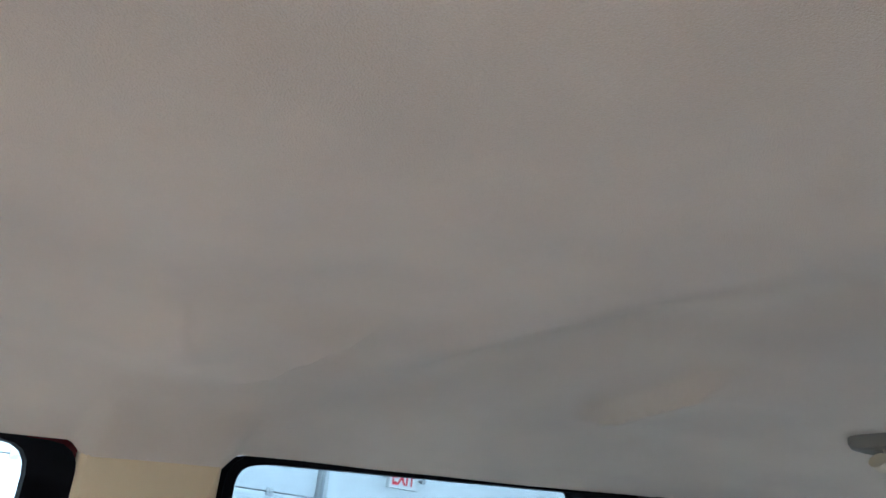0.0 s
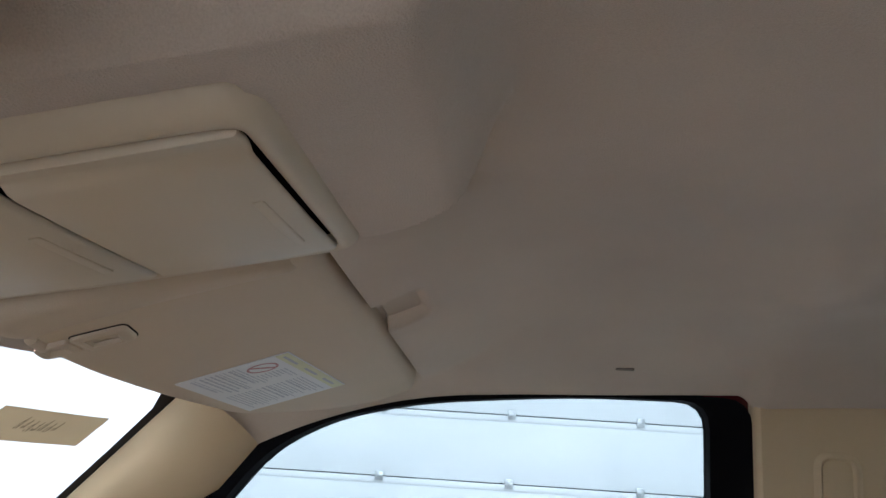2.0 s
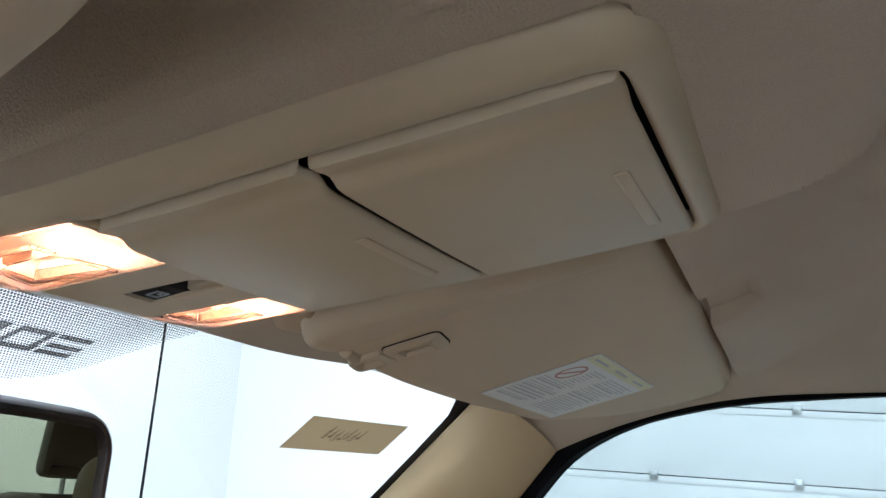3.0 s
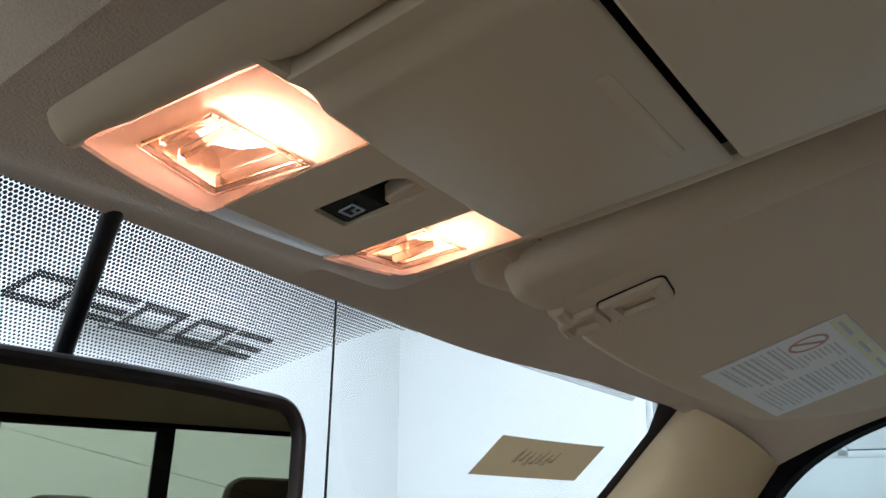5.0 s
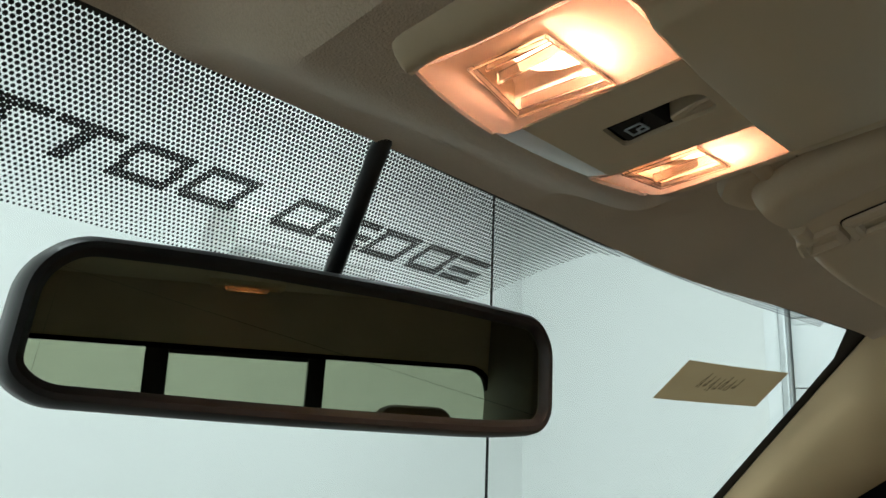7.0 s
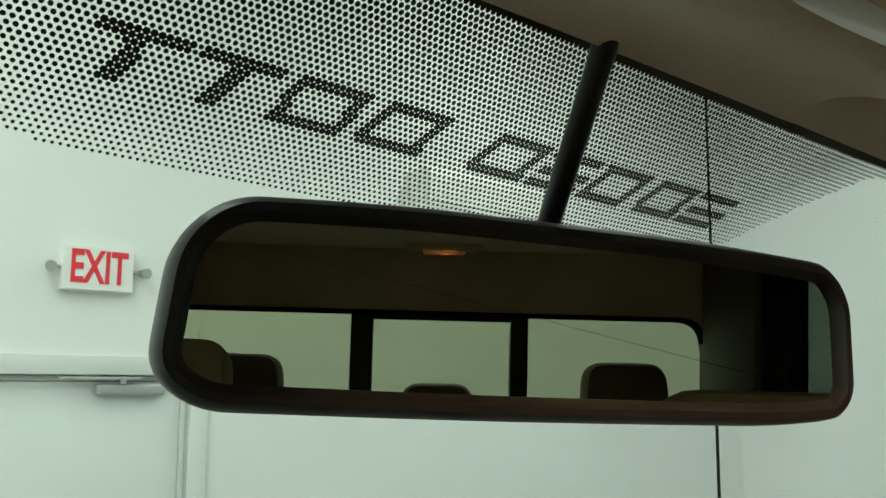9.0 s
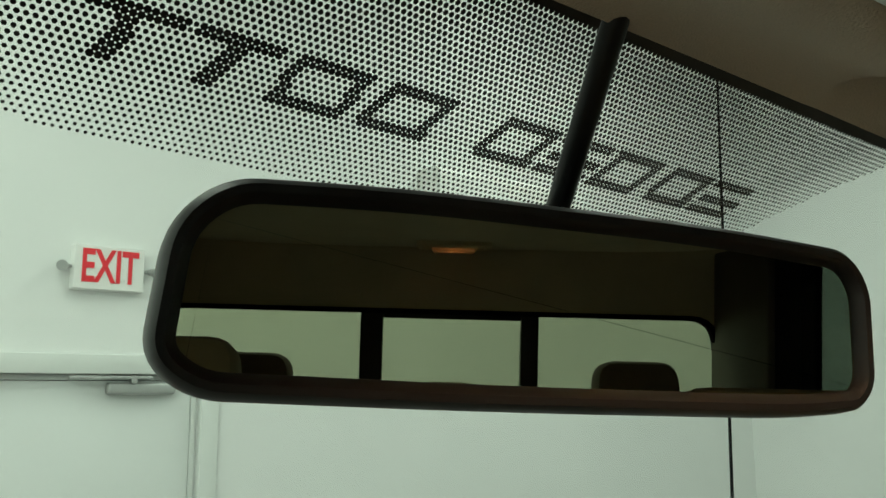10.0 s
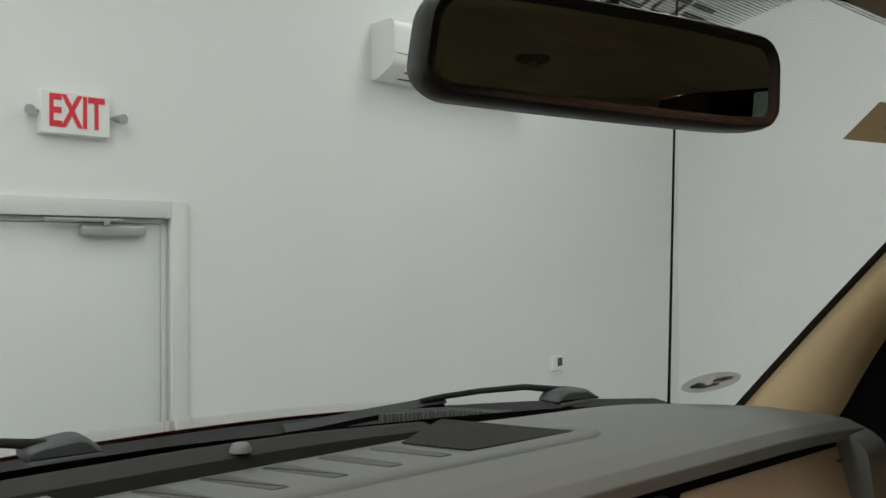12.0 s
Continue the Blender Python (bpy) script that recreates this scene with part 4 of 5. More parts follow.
def sun_visor(s, labelled):
    v = thing("sun_visor", "beige vinyl sun visor folded up against the headliner" + (", bearing a label" if labelled else ""), "sun visor", (s * 0.45, -0.2, 1.93), group="sun visors")

    def to(x, y, d):
        if s < 0:
            return (-0.024 - x, y - 0.036, 1.901 - 0.10 * (y + 0.136) - d)
        return (x, y, visor_z(x, y) - d)
    out = rounded([(0.176, -0.119), (0.235, -0.108), (0.30, -0.105), (0.42, -0.107), (0.590, -0.121), (0.71, -0.186), (0.785, -0.292), (0.70, -0.306), (0.40, -0.307), (0.180, -0.305)], [0.016, 0.03, 0.03, 0.06, 0.03, 0.05, 0.018, 0.05, 0.1, 0.02], 5)
    out = ccw(out)
    loops = [[to(x, y, d) for x, y in inset(out, k)] for k, d in [(0.006, -0.024), (0.001, -0.019), (0, -0.012), (0.002, -0.005), (0.0055, -0.0015), (0.009, 0.0)]]
    for f in (0.9, 0.6, 0.3, 0.05):
        loops.append([to(mix(0.45, x, f), mix(-0.21, y, f), 0.0) for x, y in inset(out, 0.009)])
    part("panel", loft(bmesh.new(), loops), VISOR, v)
    def roll(u, v):
        # round over the inner edge, then gently down into the panel
        y = mix(-0.1085, -0.301, v)
        xl = side_curve([(-0.301, 0.186), (-0.250, 0.163), (-0.208, 0.148), (-0.176, 0.140), (-0.150, 0.134), (-0.135, 0.1335), (-0.121, 0.137), (-0.1135, 0.144), (-0.1085, 0.156)], y)
        if u < 0.5:
            a = mix(-0.35 * math.pi, 0.5 * math.pi, u / 0.5)
            x, d = xl + 0.013 * (1 - math.cos(a)), -0.010 + 0.0132 * math.sin(a)
        else:
            k = (u - 0.5) / 0.5
            x, d = mix(xl + 0.013, max(0.212, xl + 0.03), k), 0.0032 - 0.0075 * smoothstep(0.15, 1.0, k)
        return to(x, y, d - 0.018 * smoothstep(-0.124, -0.1080, y) ** 2 - 0.012 * smoothstep(-0.285, -0.301, y))
    part("roll", sheet(roll, 28, 40, (0, 0, 0.002)), VISOR, v, "thick padded inner end")
    part("hinge_rod", tube([to(0.120, -0.126, -0.014), to(0.15, -0.124, -0.014), to(0.20, -0.122, -0.014)], 0.005, 10), VISOR, v)
    part("end_bracket", slab(ccw(rounded([(0.122, -0.150), (0.170, -0.148), (0.172, -0.104), (0.140, -0.098), (0.122, -0.110)], 0.008, 4)), to, [(0, -0.034), (0, -0.018), (0.002, -0.013), (0.006, -0.011), (0.0085, -0.011)]), VISOR, v)
    clip = ccw(rounded([(0.2005, -0.1385), (0.2310, -0.1370), (0.2400, -0.1700), (0.2060, -0.1745)], [0.004, 0.003, 0.009, 0.006], 4))
    # shadow gap round the clip, drawn as a thin black ring
    part("clip_gap_shade", slab(inset(clip, -0.0007), to, [(0, -0.002), (0.0002, 0.0007), (0.0020, 0.0007), (0.0022, -0.002)], cap0=False, cap1=False), BLACK, v, "black ring standing for the shaded gap round the visor clip")
    c = part("clip", slab(clip, to, [(0, -0.001), (0.0005, 0.0026), (0.002, 0.0036), (0.0070, 0.0036), (0.0076, 0.0010)], cap0=False, cap1=False), VISOR, v, "moulded visor clip")
    win = ccw(rounded([(0.2085, -0.1430), (0.2285, -0.1415), (0.2325, -0.1635), (0.2125, -0.1665)], 0.002, 3))
    part("clip_window", slab(win, to, [(-0.0006, 0.0030), (0.0, 0.0040), (0.0012, 0.0036), (0.0016, -0.0005), (0.0022, -0.0010)], cap0=False), VISOR, c)
    cup = ccw(rounded([(0.1990, -0.1150), (0.2240, -0.1105), (0.2310, -0.1365), (0.2030, -0.1380)], [0.006, 0.008, 0.005, 0.004], 4))
    part("clip_cup", slab(cup, to, [(0, -0.004), (0.0008, 0.0030), (0.0025, 0.0040), (0.0050, 0.0036), (0.0065, -0.0005), (0.0080, -0.0015)], cap0=False), VISOR, c, "scooped finger grip")
    part("clip_pin", tube([to(0.188, -0.121, -0.002), to(0.206, -0.120, -0.0005)], 0.0048, 10), VISOR, c)
    if labelled:
        a, b, c2, d2 = (0.390, -0.135), (0.582, -0.1405), (0.588, -0.242), (0.392, -0.233)

        def lab(u, w, dd=0.0010):
            p = Vector(a) * (1 - u) * (1 - w) + Vector(b) * u * (1 - w) + Vector(c2) * u * w + Vector(d2) * (1 - u) * w
            return to(p.x, p.y, dd)
        lb = part("label", loft(bmesh.new(), [[lab(x, y, dd) for x, y in ((0, 0), (1, 0), (1, 1), (0, 1))] for dd in (0.0002, 0.0010)]), LABELW, v, "white printed warning label", smooth=0)
        part("label_heading", loft(bmesh.new(), [[lab(x, y, dd) for x, y in ((0.01, 0.88), (0.99, 0.88), (0.99, 0.99), (0.01, 0.99))] for dd in (0.0010, 0.0013)]), LABELY, lb, "yellow heading strip", smooth=0)
        bars = bmesh.new()
        rnd = random.Random(4)
        for col, (u0, u1) in enumerate(((0.04, 0.47), (0.52, 0.96))):
            w = 0.80
            while w > 0.06:
                u = u0 + (0.22 if col == 0 and 0.52 < w < 0.82 else 0)
                bold = rnd.random() < 0.2
                end = u1 - rnd.random() * 0.12
                while u < end:
                    ln = 0.012 + rnd.random() * 0.04
                    h = 0.020 if bold else 0.010
                    loft(bars, [[lab(x, y, dd) for x, y in ((u, w), (min(end, u + ln), w), (min(end, u + ln), w + h), (u, w + h))] for dd in (0.0010, 0.0012)], cap0=False)
                    u += ln + 0.009
                w -= 0.046 if bold else 0.036
        tagged(part("print", bars, LABELINK, lb, "rows of small dark print", smooth=0), kind="stuff")
        for k in range(3):
            heads = bmesh.new()
            u = 0.05 + 0.32 * k
            loft(heads, [[lab(x, y, dd) for x, y in ((u, 0.92), (u + 0.20, 0.92), (u + 0.20, 0.945), (u, 0.945))] for dd in (0.0013, 0.0015)], cap0=False)
            part("heading_print", heads, LABELINK, lb, smooth=0)
        ring = bmesh.new()
        loops = []
        for rr, dd in ((0.078, 0.0010), (0.078, 0.0013), (0.066, 0.0013), (0.066, 0.0010)):
            loops.append([lab(0.145 + rr * math.cos(k * math.pi / 12), 0.68 + rr * 1.75 * math.sin(k * math.pi / 12), dd) for k in range(24)])
        loft(ring, loops, False, False)
        loft(ring, [[lab(x, y, dd) for x, y in ((0.085, 0.60), (0.098, 0.58), (0.205, 0.76), (0.192, 0.78))] for dd in (0.0010, 0.0013)], cap0=False)
        part("pictogram", ring, LABELRED, lb, "red prohibition ring", smooth=0)
    return v


sun_visor(1, True)
sun_visor(-1, False)
mk = slab(ccw(rounded(rect(-0.011, -0.0022, 0.011, 0.0022), 0.002, 3)), lambda x, y, d: (0.690 + y, -0.553 + x, ceiling_z(0.690, -0.553) - 0.25 * y - d), [(0, -0.001), (0, 0.0012), (0.001, 0.0018)])
tagged(part("airbag_tag", mk, HOOKM, None), "tiny dark embossed tag on the headliner edge", "tag")

# ---- rear-view mirror ----
mir = thing("rearview_mirror", "black rear-view mirror on a stalk reflecting the rear window", "mirror", (-0.006, 0.020, 1.8325))
YAW_M, TILT_M, LEAN_M = -0.289, -0.050, -0.0397
FACE = Vector((math.sin(YAW_M), -math.cos(YAW_M), 0))
NRM = FACE * math.cos(TILT_M) + Vector((0, 0, math.sin(TILT_M)))
UX = Matrix.Rotation(LEAN_M, 3, NRM) @ Vector((math.cos(YAW_M), math.sin(YAW_M), 0))
UP = NRM.cross(UX).normalized()
MC = Vector((-0.006, 0.020, 1.8325))


def mm(x, y, d):
    return MC + UX * x + UP * y + NRM * d


base = [(-0.1303, -0.0195), (-0.1160, -0.0302), (-0.02, -0.0310), (0.0926, -0.0300), (0.1222, -0.0272), (0.1287, -0.0178), (0.1268, 0.0195), (0.1167, 0.0325), (0.0556, 0.0365), (-0.0556, 0.0375), (-0.1111, 0.0350), (-0.1265, 0.0205)]
mo = ccw(rounded(base, [0.018, 0.020, 0.1, 0.06, 0.012, 0.012, 0.014, 0.014, 0.1, 0.1, 0.016, 0.014], 5))
part("housing", slab(mo, mm, [(0.014, -0.044), (0.004, -0.036), (-0.0018, -0.022), (-0.0012, -0.008), (0.0004, -0.001), (0.002, 0.0012), (0.0045, 0.0012), (0.0075, -0.0018), (0.0078, -0.004)], cap1=False), BLACKP, mir)
part("mirror_glass", slab(inset(mo, 0.0076), mm, [(0, -0.006), (0, -0.0028)]), MIRROR, mir, "dimmed tinted mirror glass", smooth=0)
mount = mm(0.018, 0.008, -0.036)
ROD = [Vector((mix(-0.0010, 0.0265, k), mix(-0.0086, 0.0722, k), mix(1.940, 1.853, k))) for k in (0.0, 0.15, 0.3, 0.45, 0.6, 0.75, 0.9, 1.0)]
rod_top = Vector((-0.0025, -0.0130, 1.946))
part("stalk", tube([rod_top] + ROD, 0.0047, 14), BLACKP, mir, "black rod hanging from the headliner")
part("ball_arm", tube([ROD[-2], ROD[-1], (ROD[-1] + mount) / 2 + Vector((0, 0.004, -0.004)), mount], [0.005, 0.0075, 0.008, 0.011], 12), BLACKP, mir)

# ---- cards and stickers on the windshield ----
card = thing("stock_card", "brown card with handwriting taped inside the windshield", "card", (0.53, 0.07, 1.85))
CQ = [(0.4998, 1.8750), (0.6375, 1.8710), (0.6385, 1.8375), (0.5018, 1.8405)]


def card_at(u, v, d):
    x = mix(mix(CQ[0][0], CQ[1][0], u), mix(CQ[3][0], CQ[2][0], u), v)
    z = mix(mix(CQ[0][1], CQ[1][1], u), mix(CQ[3][1], CQ[2][1], u), v)
    return Vector((x, ws_y(x, z) - 0.0010 - d, z - d * 0.9))


part("sheet", sheet(lambda u, v: card_at(u, v, 0.0004), 8, 3, (0, -0.0003, -0.0003)), PAPER, card)
ink = bmesh.new()
pen = random.Random(8)
for i in range(7):
    u = 0.31 + 0.056 * i
    ru, rv_, lean = 0.010 + 0.006 * pen.random(), 0.09 + 0.06 * pen.random(), 0.015
    cv = 0.46 + 0.10 * pen.random()
    for k in range(12):
        if pen.random() < 0.22:
            continue
        q = []
        for a_, f in ((k, 1.0), (k + 1, 1.0), (k + 1, 0.72), (k, 0.72)):
            an_ = a_ * math.pi / 6
            q.append((u + f * ru * math.cos(an_) - lean * math.sin(an_), cv + f * rv_ * math.sin(an_)))
        loft(ink, [[card_at(p, r, d) for p, r in q] for d in (0.0008, 0.0010)], cap0=False)
    top = cv - rv_ - 0.10
    loft(ink, [[card_at(p, r, d) for p, r in ((u + 0.020, top), (u + 0.025, top), (u + 0.010, cv + rv_), (u + 0.005, cv + rv_))] for d in (0.0008, 0.0010)], cap0=False)
part("handwriting", ink, INK, card, "illegible pen strokes", smooth=0)

dec = thing("inspection_decal", "oval grey sticker low on the windshield corner", "sticker", (0.65, 0.39, 1.52))


def dec_at(a, r, d):
    x = 0.667 + r * (0.028 * math.cos(a) - 0.011 * math.sin(a))
    z = 1.5275 + r * (0.0092 * math.cos(a) + 0.0147 * math.sin(a))
    return Vector((x, ws_y(x, z) - 0.001 - d, z))


def dec_spot(cx, cy, rx, ry, lift):
    """A blot on the sticker, in shares of its two half axes."""
    out = []
    for k in range(12):
        u, v = cx + rx * math.cos(k * math.pi / 6), cy + ry * math.sin(k * math.pi / 6) * (1.0 if k % 2 else 0.7)
        out.append(dec_at(math.atan2(v, u), math.hypot(u, v), lift))
    return out


bm = loft(bmesh.new(), [[dec_at(k * math.pi / 14, 1, d) for k in range(28)] for d in (0.0, 0.0008)])
part("sheet", bm, lens_mat("decal_film", (0.50, 0.51, 0.48), 0.35), dec)
for spots, blot_mat in ((((-0.45, -0.1, 0.26, 0.34), (-0.22, -0.35, 0.2, 0.2)), DARKGREY), (((0.42, 0.12, 0.34, 0.30), (0.12, -0.30, 0.16, 0.22)), LABELRED)):
    bm = bmesh.new()
    for q in spots:
        loft(bm, [dec_spot(*q, lift) for lift in (0.0008, 0.0012)])
    part("blots", bm, blot_mat, dec, "printed blots", smooth=0)

# ---- dashboard ----
dash = thing("dashboard", "grey dashboard with a ribbed tray and a tan glovebox panel", "dashboard", (0, 0.3, 1.45))


def dash_far(x):
    return ws_y(x, 1.50) - 0.016


def dash_top(u, v):
    # v from the glass back to the lip and down the face
    x = mix(-0.745, 0.745, u)
    far = dash_far(x)
    prof = [(0.0, far, 1.490), (0.05, far - 0.010, 1.4985), (0.12, far - 0.030, 1.5015), (0.70, 0.275, 1.502), (0.82, 0.238, 1.498), (0.92, 0.221, 1.489), (1.0, 0.217, 1.477)]
    for (v0, y0, z0), (v1, y1, z1) in zip(prof, prof[1:]):
        if v <= v1 + 1e-9:
            k = (v - v0) / (v1 - v0)
            y, z = mix(y0, y1, k), mix(z0, z1, k)
            break
    z -= 0.010 * max(0.0, (abs(x) - 0.5) / 0.25) ** 2
    z -= 0.011 * (1 - smoothstep(0.35, 0.60, abs(x))) * (1 - smoothstep(0.02, 0.30, v))
    return (x, y, z)


# the top is built round the tray's opening
TRAY_TOP = [(-0.215, 0.378), (0.349, 0.376), (0.272, 0.546), (-0.215, 0.528)]
TRAY_FLOOR = [(-0.212, 0.424), (0.226, 0.430), (0.188, 0.516), (-0.212, 0.524)]
TRAY_R = [0.01, 0.016, 0.02, 0.01]


def in_tray(x, y):
    far = mix(0.528, 0.546, (x + 0.215) / 0.487)
    return -0.213 < x < 0.347 - (y - 0.376) * 0.45 and 0.377 < y < far - 0.002


bm = bmesh.new()
NU, NV = 240, 120
grid = [[bm.verts.new(dash_top(i / NU, j / NV)) for j in range(NV + 1)] for i in range(NU + 1)]
for i in range(NU):
    for j in range(NV):
        q = (grid[i][j], grid[i + 1][j], grid[i + 1][j + 1], grid[i][j + 1])
        c = sum((v.co for v in q), Vector()) / 4
        if not in_tray(c.x, c.y):
            bm.faces.new(q)
for v in [v for v in bm.verts if not v.link_faces]:
    bm.verts.remove(v)
part("top_cover", bm, GREYP, dash)
rim = ccw(rounded(TRAY_TOP, TRAY_R, 5))
loops = [[(x, y, mix(z, 1.488, smoothstep(0.490, 0.515, y))) for x, y in inset(rim, k)] for k, z in ((-0.034, 1.500), (-0.031, 1.5040), (-0.026, 1.5062), (-0.006, 1.5066), (-0.001, 1.5050))]
loops.append([(x, y, mix(1.5010, 1.487, smoothstep(0.490, 0.515, y))) for x, y in rim])
loops.append([(x, y, 1.4880) for x, y in ccw(rounded(TRAY_FLOOR, TRAY_R, 5))])
loops.append([(x, y, 1.4872) for x, y in inset(ccw(rounded(TRAY_FLOOR, TRAY_R, 5)), 0.006)])
part("tray", loft(bmesh.new(), loops, cap0=False), GREYP, dash, "recessed grey dash tray")
for k in range(6):
    x = -0.2054 + 0.0695 * k
    rb = slab(ccw(rounded([(max(-0.209, x), 0.518), (x + 0.029, 0.517), (x + 0.058, 0.433), (x + 0.041, 0.434)], 0.002, 3)), lambda a, b, d: (a, b, 1.4872 - d), [(0, 0.0), (0.0008, -0.0016), (0.003, -0.0018)])
    part("tray_rib", rb, FLOORRIB, dash, "darker grey rib")


def roll_profile(x):
    """The dark defroster roll: up from the tray's floor, over a thin edge and round to the glass."""
    y0, y1 = 0.519 + 0.037 * (x + 0.215), dash_far(x) + 0.004
    w = y1 - y0
    top = side_curve([(-0.62, 1.5075), (-0.06, 1.5068), (0.08, 1.5055), (0.25, 1.4985), (0.262, 1.4975)], x)
    return [(x, y0, 1.484), (x, y0 + 0.001, top - 0.0050), (x, y0 + 0.003, top - 0.0042), (x, y0 + 0.25 * w, top - 0.0040), (x, y0 + 0.5 * w, top - 0.0008), (x, y0 + 0.72 * w, top), (x, y0 + 0.9 * w, top - 0.0045), (x, y1, top - 0.019)]


part("defroster_roll", loft(bmesh.new(), [roll_profile(mix(-0.62, 0.262, i / 40)) for i in range(41)] + [[(0.274, 0.545 + 0.008 * k, 1.492) for k in range(8)]], False, False, closed=False), RIBM, dash, "dark defroster roll along the glass")
# the tray's end slope is shaded by colour: a dark plate over the grey
end = [Vector((0.2255, 0.4315, 1.4884)), Vector((0.3465, 0.3790, 1.5022)), Vector((0.2715, 0.5420, 1.5022)), Vector((0.1885, 0.5145, 1.4884))]
part("tray_end", loft(bmesh.new(), [[v + Vector((-0.0004, 0, k)) for v in end] for k in (0.0005, 0.0020)], cap0=False), RIBM, dash, "sloping end of the tray, its shade put in as a dark plate", smooth=0)
part("sensor_dome", slab([(0.012 * math.cos(k * math.pi / 8), 0.012 * math.sin(k * math.pi / 8)) for k in range(16)], lambda x, y, d: (-0.013 + x, 0.533 + y, 1.506 - d), [(0, 0), (0.001, -0.005), (0.004, -0.009), (0.008, -0.010)]), GREYP, dash, "small round light sensor")
hood_b = ccw(rounded([(-0.64, 0.19), (-0.215, 0.19), (-0.215, 0.40), (-0.25, 0.475), (-0.60, 0.475)], [0.02, 0.02, 0.02, 0.02, 0.03], 4))
part("cluster_hood", slab(hood_b, lambda x, y, d: (x, y, 1.500 - d), [(0, 0.0), (0.010, -0.010), (0.022, -0.014), (0.05, -0.016)], cap0=False), GREYP, dash, "raised grey instrument hood")
# a solid black box supplies the shade below the lip
part("lip_shadow", boxed((-0.73, 0.236, 1.415), (0.715, 0.34, 1.480), 0.004), BLACK, dash, "black box standing for the shade under the lip")
gb = ccw(rounded([(0.370, 1.10), (0.735, 1.10), (0.735, 1.40), (0.722, 1.461), (0.352, 1.461)], 0.008, 4))
gp = part("glovebox_panel", slab(gb, lambda x, y, d: (x, 0.236 - d - 0.30 * (1.462 - y), y), [(0, -0.05), (0, -0.004), (0.004, 0.0)]), GLOVE, dash, "tan glovebox panel")
part("panel_mark", boxed((0.688, 0.226, 1.441), (0.704, 0.232, 1.443)), INK, gp)
part("centre_stack", boxed((-0.20, 0.222, 1.05), (0.335, 0.36, 1.462), 0.012), DARKGREY, dash)
part("lower_panel", boxed((-0.74, 0.30, 0.80), (0.74, 0.60, 1.42), 0.02), GREYP, dash)
part("end_cap", slab(ccw(rounded([(0.150, 1.10), (0.45, 1.10), (0.47, 1.44), (0.40, 1.478), (0.24, 1.486), (0.195, 1.465)], 0.02, 3)), lambda y, z, d: (0.700 + d, y, z), [(0, 0), (0, 0.085)]), GREYP, dash)

# ---- outside the glass: cowl, wipers, bonnet, aerial ----


def cowl_top(u, v):
    x = mix(-0.86, 0.86, u)
    y0 = ws_y(min(0.72, abs(x)), 1.478) + 0.012
    y = mix(y0, 0.765 - 0.10 * (x / 0.8) ** 2, v)
    z = side_curve([(0, 1.452), (0.35, 1.462), (0.60, 1.474), (1, 1.484)], v)
    return (x, y, z - 0.028 * (x / 0.8) ** 2)


cw = structure(new("cowl"), "black plastic cowl panel below the windshield", "cowl")
part("panel", sheet(cowl_top, 30, 24, (0, 0, -0.02)), COWLM, cw)
for i in range(36):
    x = 0.255 + i * 0.0064
    top = 1.4950 - 0.045 * (x - 0.284) - 0.10 * max(0.0, x - 0.37)
    y = 0.646 - 0.15 * (x - 0.28)
    part("vent_slat", boxed((x, y, 1.440), (x + 0.0030, y + 0.016, top), 0.0006), SLATM, cw)
part("vent_rail", tube([(x, 0.660 - 0.15 * (x - 0.28), 1.4955 - 0.045 * (x - 0.284) - 0.10 * max(0.0, x - 0.37)) for x in (0.25, 0.30, 0.36, 0.42, 0.48)], 0.0022, 8), SLATM, cw)
for i in range(12):
    x = -0.13 + i * 0.024
    part("cowl_slot", boxed((x, 0.700, 1.470), (x + 0.009, 0.703, 1.4795), 0.001), BLACK, cw)


def bonnet(u, v):
    x = mix(-0.90, 0.90, u)
    y = mix(0.768, 1.95, v) - 0.10 * (x / 0.8) ** 2 * (1 - v)
    return (x, y, 1.489 - 0.07 * (y - 0.768) - 0.30 * max(0.0, y - 0.87) ** 1.3 - 0.075 * (abs(x) / 0.9) ** 2.2)


structure(part("bonnet", sheet(bonnet, 30, 40, (0, 0, -0.0015)), CARPAINT, None), "dark red truck bonnet reflecting the white wall", "bonnet")
for s in (1, -1):
    fend = loft(bmesh.new(), [[(s * 0.87, y, z - 0.07), (s * 0.99, y, z - 0.09), (s * 1.01, y, z - 0.15), (s * 1.01, y, 0.75), (s * 0.87, y, 0.75)] for y, z in ((0.30, 1.43), (0.9, 1.43), (1.5, 1.40), (1.95, 1.30))])
    structure(part("fender", fend, CARPAINT, None), "dark red front fender", "fender")
structure(part("truck_front", boxed((-1.0, 1.90, 0.55), (1.0, 1.99, 1.20), 0.04), CARPAINT, None), "dark red truck nose", "truck nose")
an = thing("aerial", "thin black radio aerial leaning back from the cowl's end", "aerial", (0.836, 0.603, 1.40))


def aerial_at(z):
    return (0.814 - 0.1096 * (z - 1.6), 0.581 - 0.112 * (z - 1.6), z)


part("mast", tube([aerial_at(1.40), aerial_at(1.75), aerial_at(2.32)], [0.0028, 0.0022, 0.0014], 8), BLACK, an)
part("base", tube([aerial_at(1.36), aerial_at(1.412), aerial_at(1.43)], [0.016, 0.012, 0.005], 12), BLACKP, an)


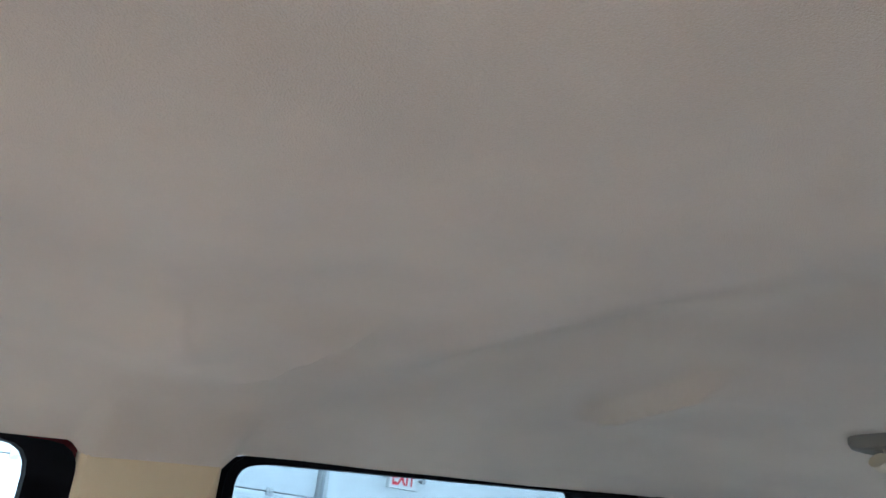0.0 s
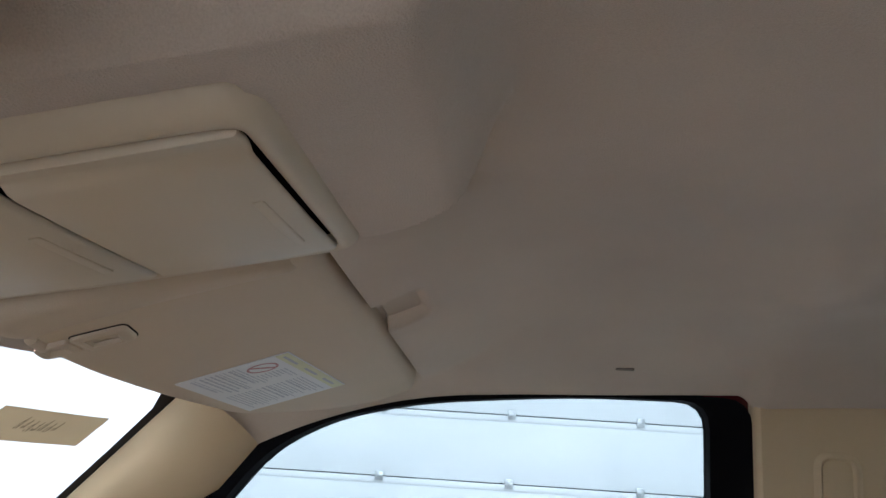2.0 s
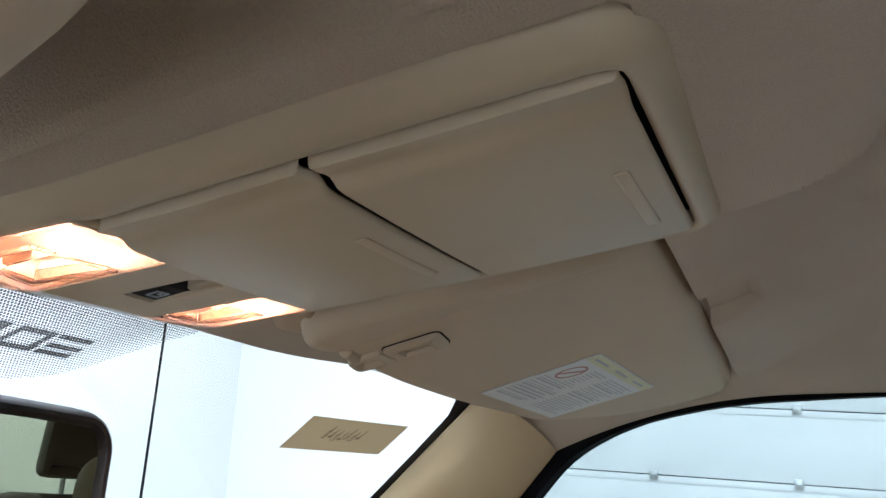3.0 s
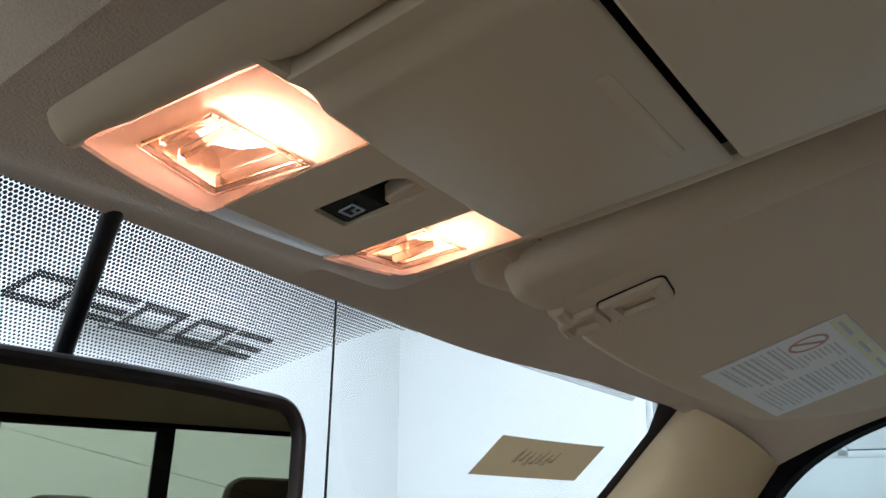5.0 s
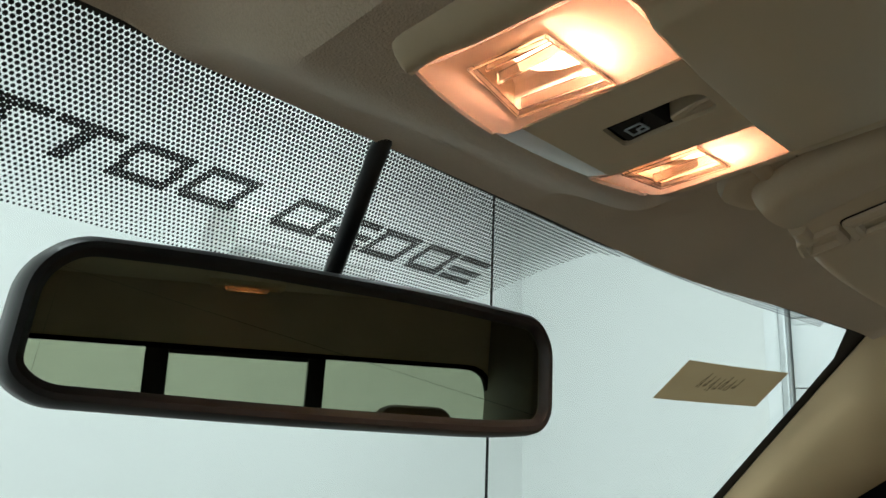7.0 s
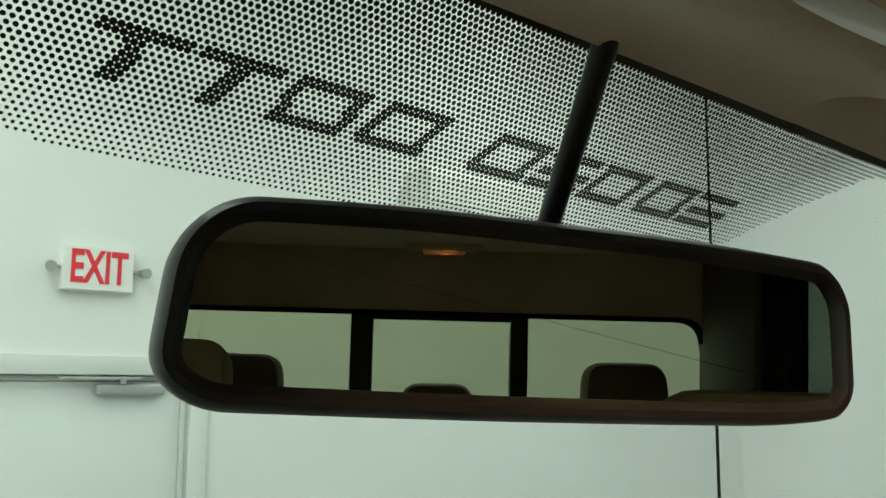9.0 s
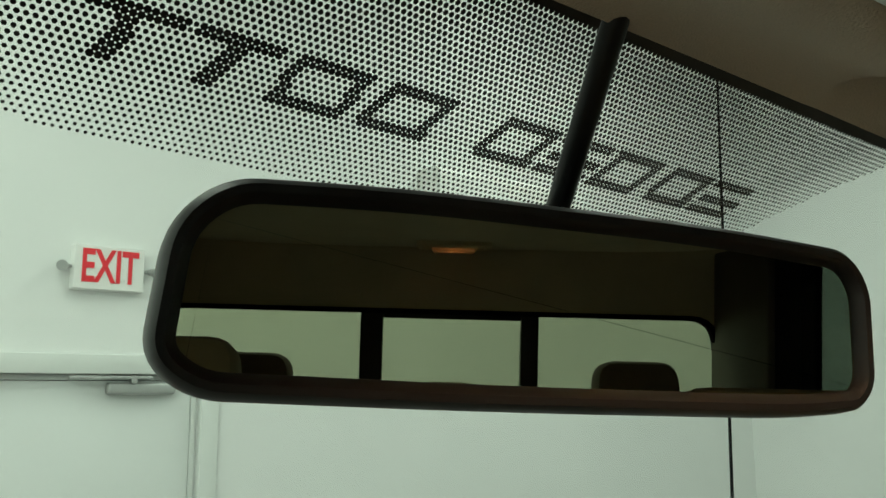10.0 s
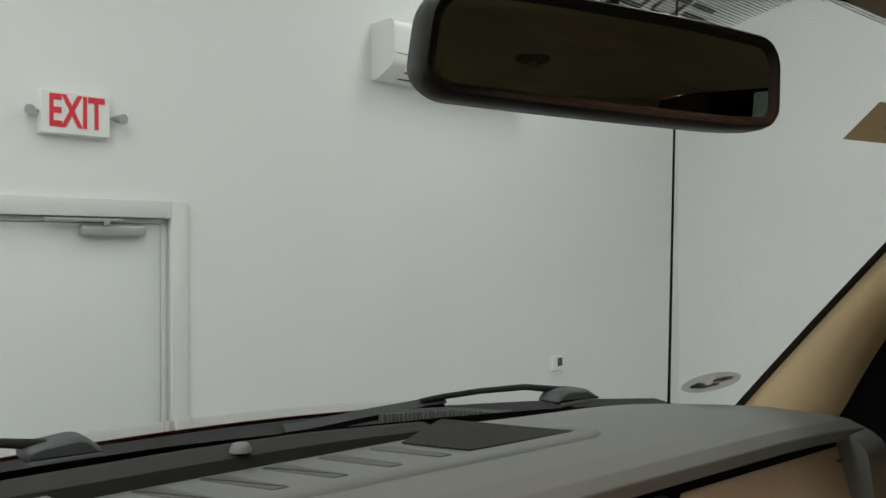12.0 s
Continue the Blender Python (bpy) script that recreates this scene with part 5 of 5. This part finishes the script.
def wiper(pts_arm, cap, pts_blade, label):
    """cap: the pivot cover's x, z outline and its y; the blade carries a flat vane above the rubber."""
    outline_, y = cap
    mid = sum(x for x, z in outline_) / len(outline_)
    low = min(z for x, z in outline_)
    w = thing("wiper", label, "wiper", (mid, y, low), group="wipers")
    part("arm", tube(pts_arm, [0.006, 0.005, 0.0045, 0.0042, 0.004][:len(pts_arm)], 10), WIPERM, w)
    pc = part("pivot_cap", slab(ccw(rounded(outline_, 0.005, 4)), lambda a, b, d: (a, y - d, b), [(0.0, -0.020), (0.0, 0.012), (0.0015, 0.018), (0.005, 0.021)]), VANE, w, "dark grey pivot cap")
    part("cap_foot", boxed((mid - 0.038, y - 0.023, low - 0.003), (mid + 0.036, y - 0.012, low + 0.004), 0.002), SLATM, pc, "paler foot of the cap")
    part("spindle", tube([(mid, y, low - 0.06), (mid, y, low + 0.005)], 0.008, 10), BLACK, w)
    vane = bmesh.new()
    loft(vane, [[(x, yy - 0.006, z - 0.0052), (x, yy - 0.0072, z - 0.0040), (x, yy + 0.001, z + 0.0052), (x, yy + 0.003, z + 0.0042)] for x, yy, z in pts_blade])
    bl = part("blade", vane, VANE, w, "dark grey wiper vane")
    part("rubber", tube([(x, yy, z - 0.0085) for x, yy, z in pts_blade], [0.003] + [0.0048] * (len(pts_blade) - 2) + [0.003], 8), BLACK, bl, "black rubber strip")
    return w


wiper([(0.600, 0.628, 1.496), (0.528, 0.648, 1.5065), (0.438, 0.654, 1.5087), (0.366, 0.655, 1.508), (0.330, 0.660, 1.505)], ([(0.550, 1.4845), (0.564, 1.498), (0.5815, 1.5024), (0.6246, 1.499), (0.652, 1.4845), (0.652, 1.4795), (0.56, 1.4800)], 0.622), [(0.1095, 0.665, 1.4945), (0.145, 0.665, 1.4940), (0.235, 0.665, 1.4985), (0.338, 0.663, 1.5020), (0.372, 0.660, 1.5030)], "black windshield wiper parked on the cowl")
wiper([(-0.180, 0.648, 1.518), (-0.224, 0.650, 1.5255), (-0.30, 0.652, 1.527), (-0.42, 0.63, 1.515)], ([(-0.203, 1.503), (-0.204, 1.517), (-0.189, 1.521), (-0.152, 1.525), (-0.141, 1.5228), (-0.126, 1.509), (-0.123, 1.502)], 0.650), [(-0.62, 0.58, 1.48), (-0.5, 0.605, 1.500), (-0.40, 0.63, 1.508), (-0.30, 0.64, 1.506)], "black windshield wiper on the driver's half of the cowl")

# ---- rear seats, head restraints, dome lamp, coat hook ----


def seat(x, y, w, top, label, group, hide=LEATHER, hw=0.105):
    """Seat with cushion, backrest and head restraint."""
    s = thing("truck_seat", label, "seat", (x, y, 0.46), group=group)
    part("cushion", boxed((x - w / 2, y, 0.72), (x + w / 2, y + 0.52, 0.92), 0.05, 3), hide, s)
    part("base", boxed((x - w / 2 + 0.05, y + 0.03, 0.458), (x + w / 2 - 0.05, y + 0.47, 0.73), 0.02), DARKGREY, s)
    tilt = Matrix.Translation((x, y + 0.05, 0.85)) @ Matrix.Rotation(radians(14 if group == "front seats" else 8), 4, "X")
    part("backrest", boxed((-w / 2, -0.14, 0.0), (w / 2, 0.02, 0.66), 0.055, 3, tilt), hide, s)
    hr = part("head_restraint", slab(ccw(rounded([(-hw - 0.012, 0.0), (hw + 0.012, 0.0), (hw, 0.185), (-hw, 0.185)], [0.03, 0.03, 0.05, 0.05], 5)), lambda a, b, d: tilt @ Vector((a, -0.07 + d, top - 0.85 - 0.185 + b)), [(0.02, -0.055), (0.006, -0.045), (0, -0.02), (0, 0.02), (0.008, 0.042), (0.03, 0.052)]), hide, s, "padded leather head restraint")
    for k in (-0.05, 0.05):
        part("post", tube([tilt @ Vector((k, -0.06, 0.60)), tilt @ Vector((k, -0.065, top - 0.98))], 0.006, 8), STEEL, hr)
    return s


seat(-0.47, -0.95, 0.52, 1.82, "tan leather driver's seat with head restraint", "front seats")
seat(0.42, -0.56, 0.52, 1.785, "tan leather passenger seat with head restraint", "front seats", LEATHER, 0.15)
seat(0.505, -1.75, 0.44, 1.733, "brown leather rear seat with a tall head restraint", "rear seats", DARKLEATHER)
seat(-0.48, -1.75, 0.50, 1.733, "brown leather rear seat with a tall head restraint", "rear seats", DARKLEATHER)
seat(0.022, -1.75, 0.40, 1.670, "brown leather middle rear seat with a low head restraint", "rear seats", DARKLEATHER, 0.09)

dl = thing("dome_lamp", "lit cab dome lamp on the headliner", "dome lamp", (0.03, -1.83, 1.97))
DZ = ceiling_z(0.03, -1.83)


def dm(x, y, d):
    return (0.03 + x, -1.83 + y, DZ - d)


part("bezel", slab(ccw(rounded(rect(-0.095, -0.05, 0.095, 0.05), 0.02, 5)), dm, [(0, -0.005), (0, 0.006), (0.006, 0.012), (0.014, 0.012), (0.016, 0.006)], cap1=False), CONSOLE, dl)
part("lens", slab(ccw(rounded(rect(-0.055, -0.034, 0.055, 0.034), 0.01, 4)), dm, [(0, 0.004), (0, 0.013), (0.004, 0.020)], cap0=False), LENS, dl, "frosted lens glowing warm")
lb = bpy.data.lights.new("dome_bulb", "POINT")
lb.energy, lb.color, lb.shadow_soft_size = 0.10, (1.0, 0.38, 0.14), 0.004
o = new("dome_bulb", lb)
o.parent = dl
o.matrix_parent_inverse = dl.matrix_basis.inverted()
o.location = dm(0, 0, 0.006)

hk = thing("coat_hook", "small coat hook with a dark oval plate on the headliner", "coat hook", (0.30, -1.5, 1.99))
HX, HY = 0.245, -1.470
hz0 = ceiling_z(HX, HY)
part("base", slab(ccw(rounded(rect(-0.040, -0.032, 0.040, 0.032), 0.030, 6)), lambda x, y, d: (HX + x, HY + y, hz0 - d), [(0, -0.006), (0, 0.004), (0.004, 0.010), (0.012, 0.012), (0.018, 0.007), (0.022, 0.005)]), HOOKM, hk, "dark oval hook plate")
part("hook", tube([(HX + 0.004, HY - 0.010, hz0 - 0.003), (HX + 0.004, HY - 0.014, hz0 - 0.016), (HX + 0.004, HY - 0.006, hz0 - 0.026), (HX + 0.004, HY + 0.006, hz0 - 0.028), (HX + 0.004, HY + 0.014, hz0 - 0.022)], [0.008, 0.007, 0.007, 0.008, 0.011], 12), CONSOLE, hk, "pale rounded hook")
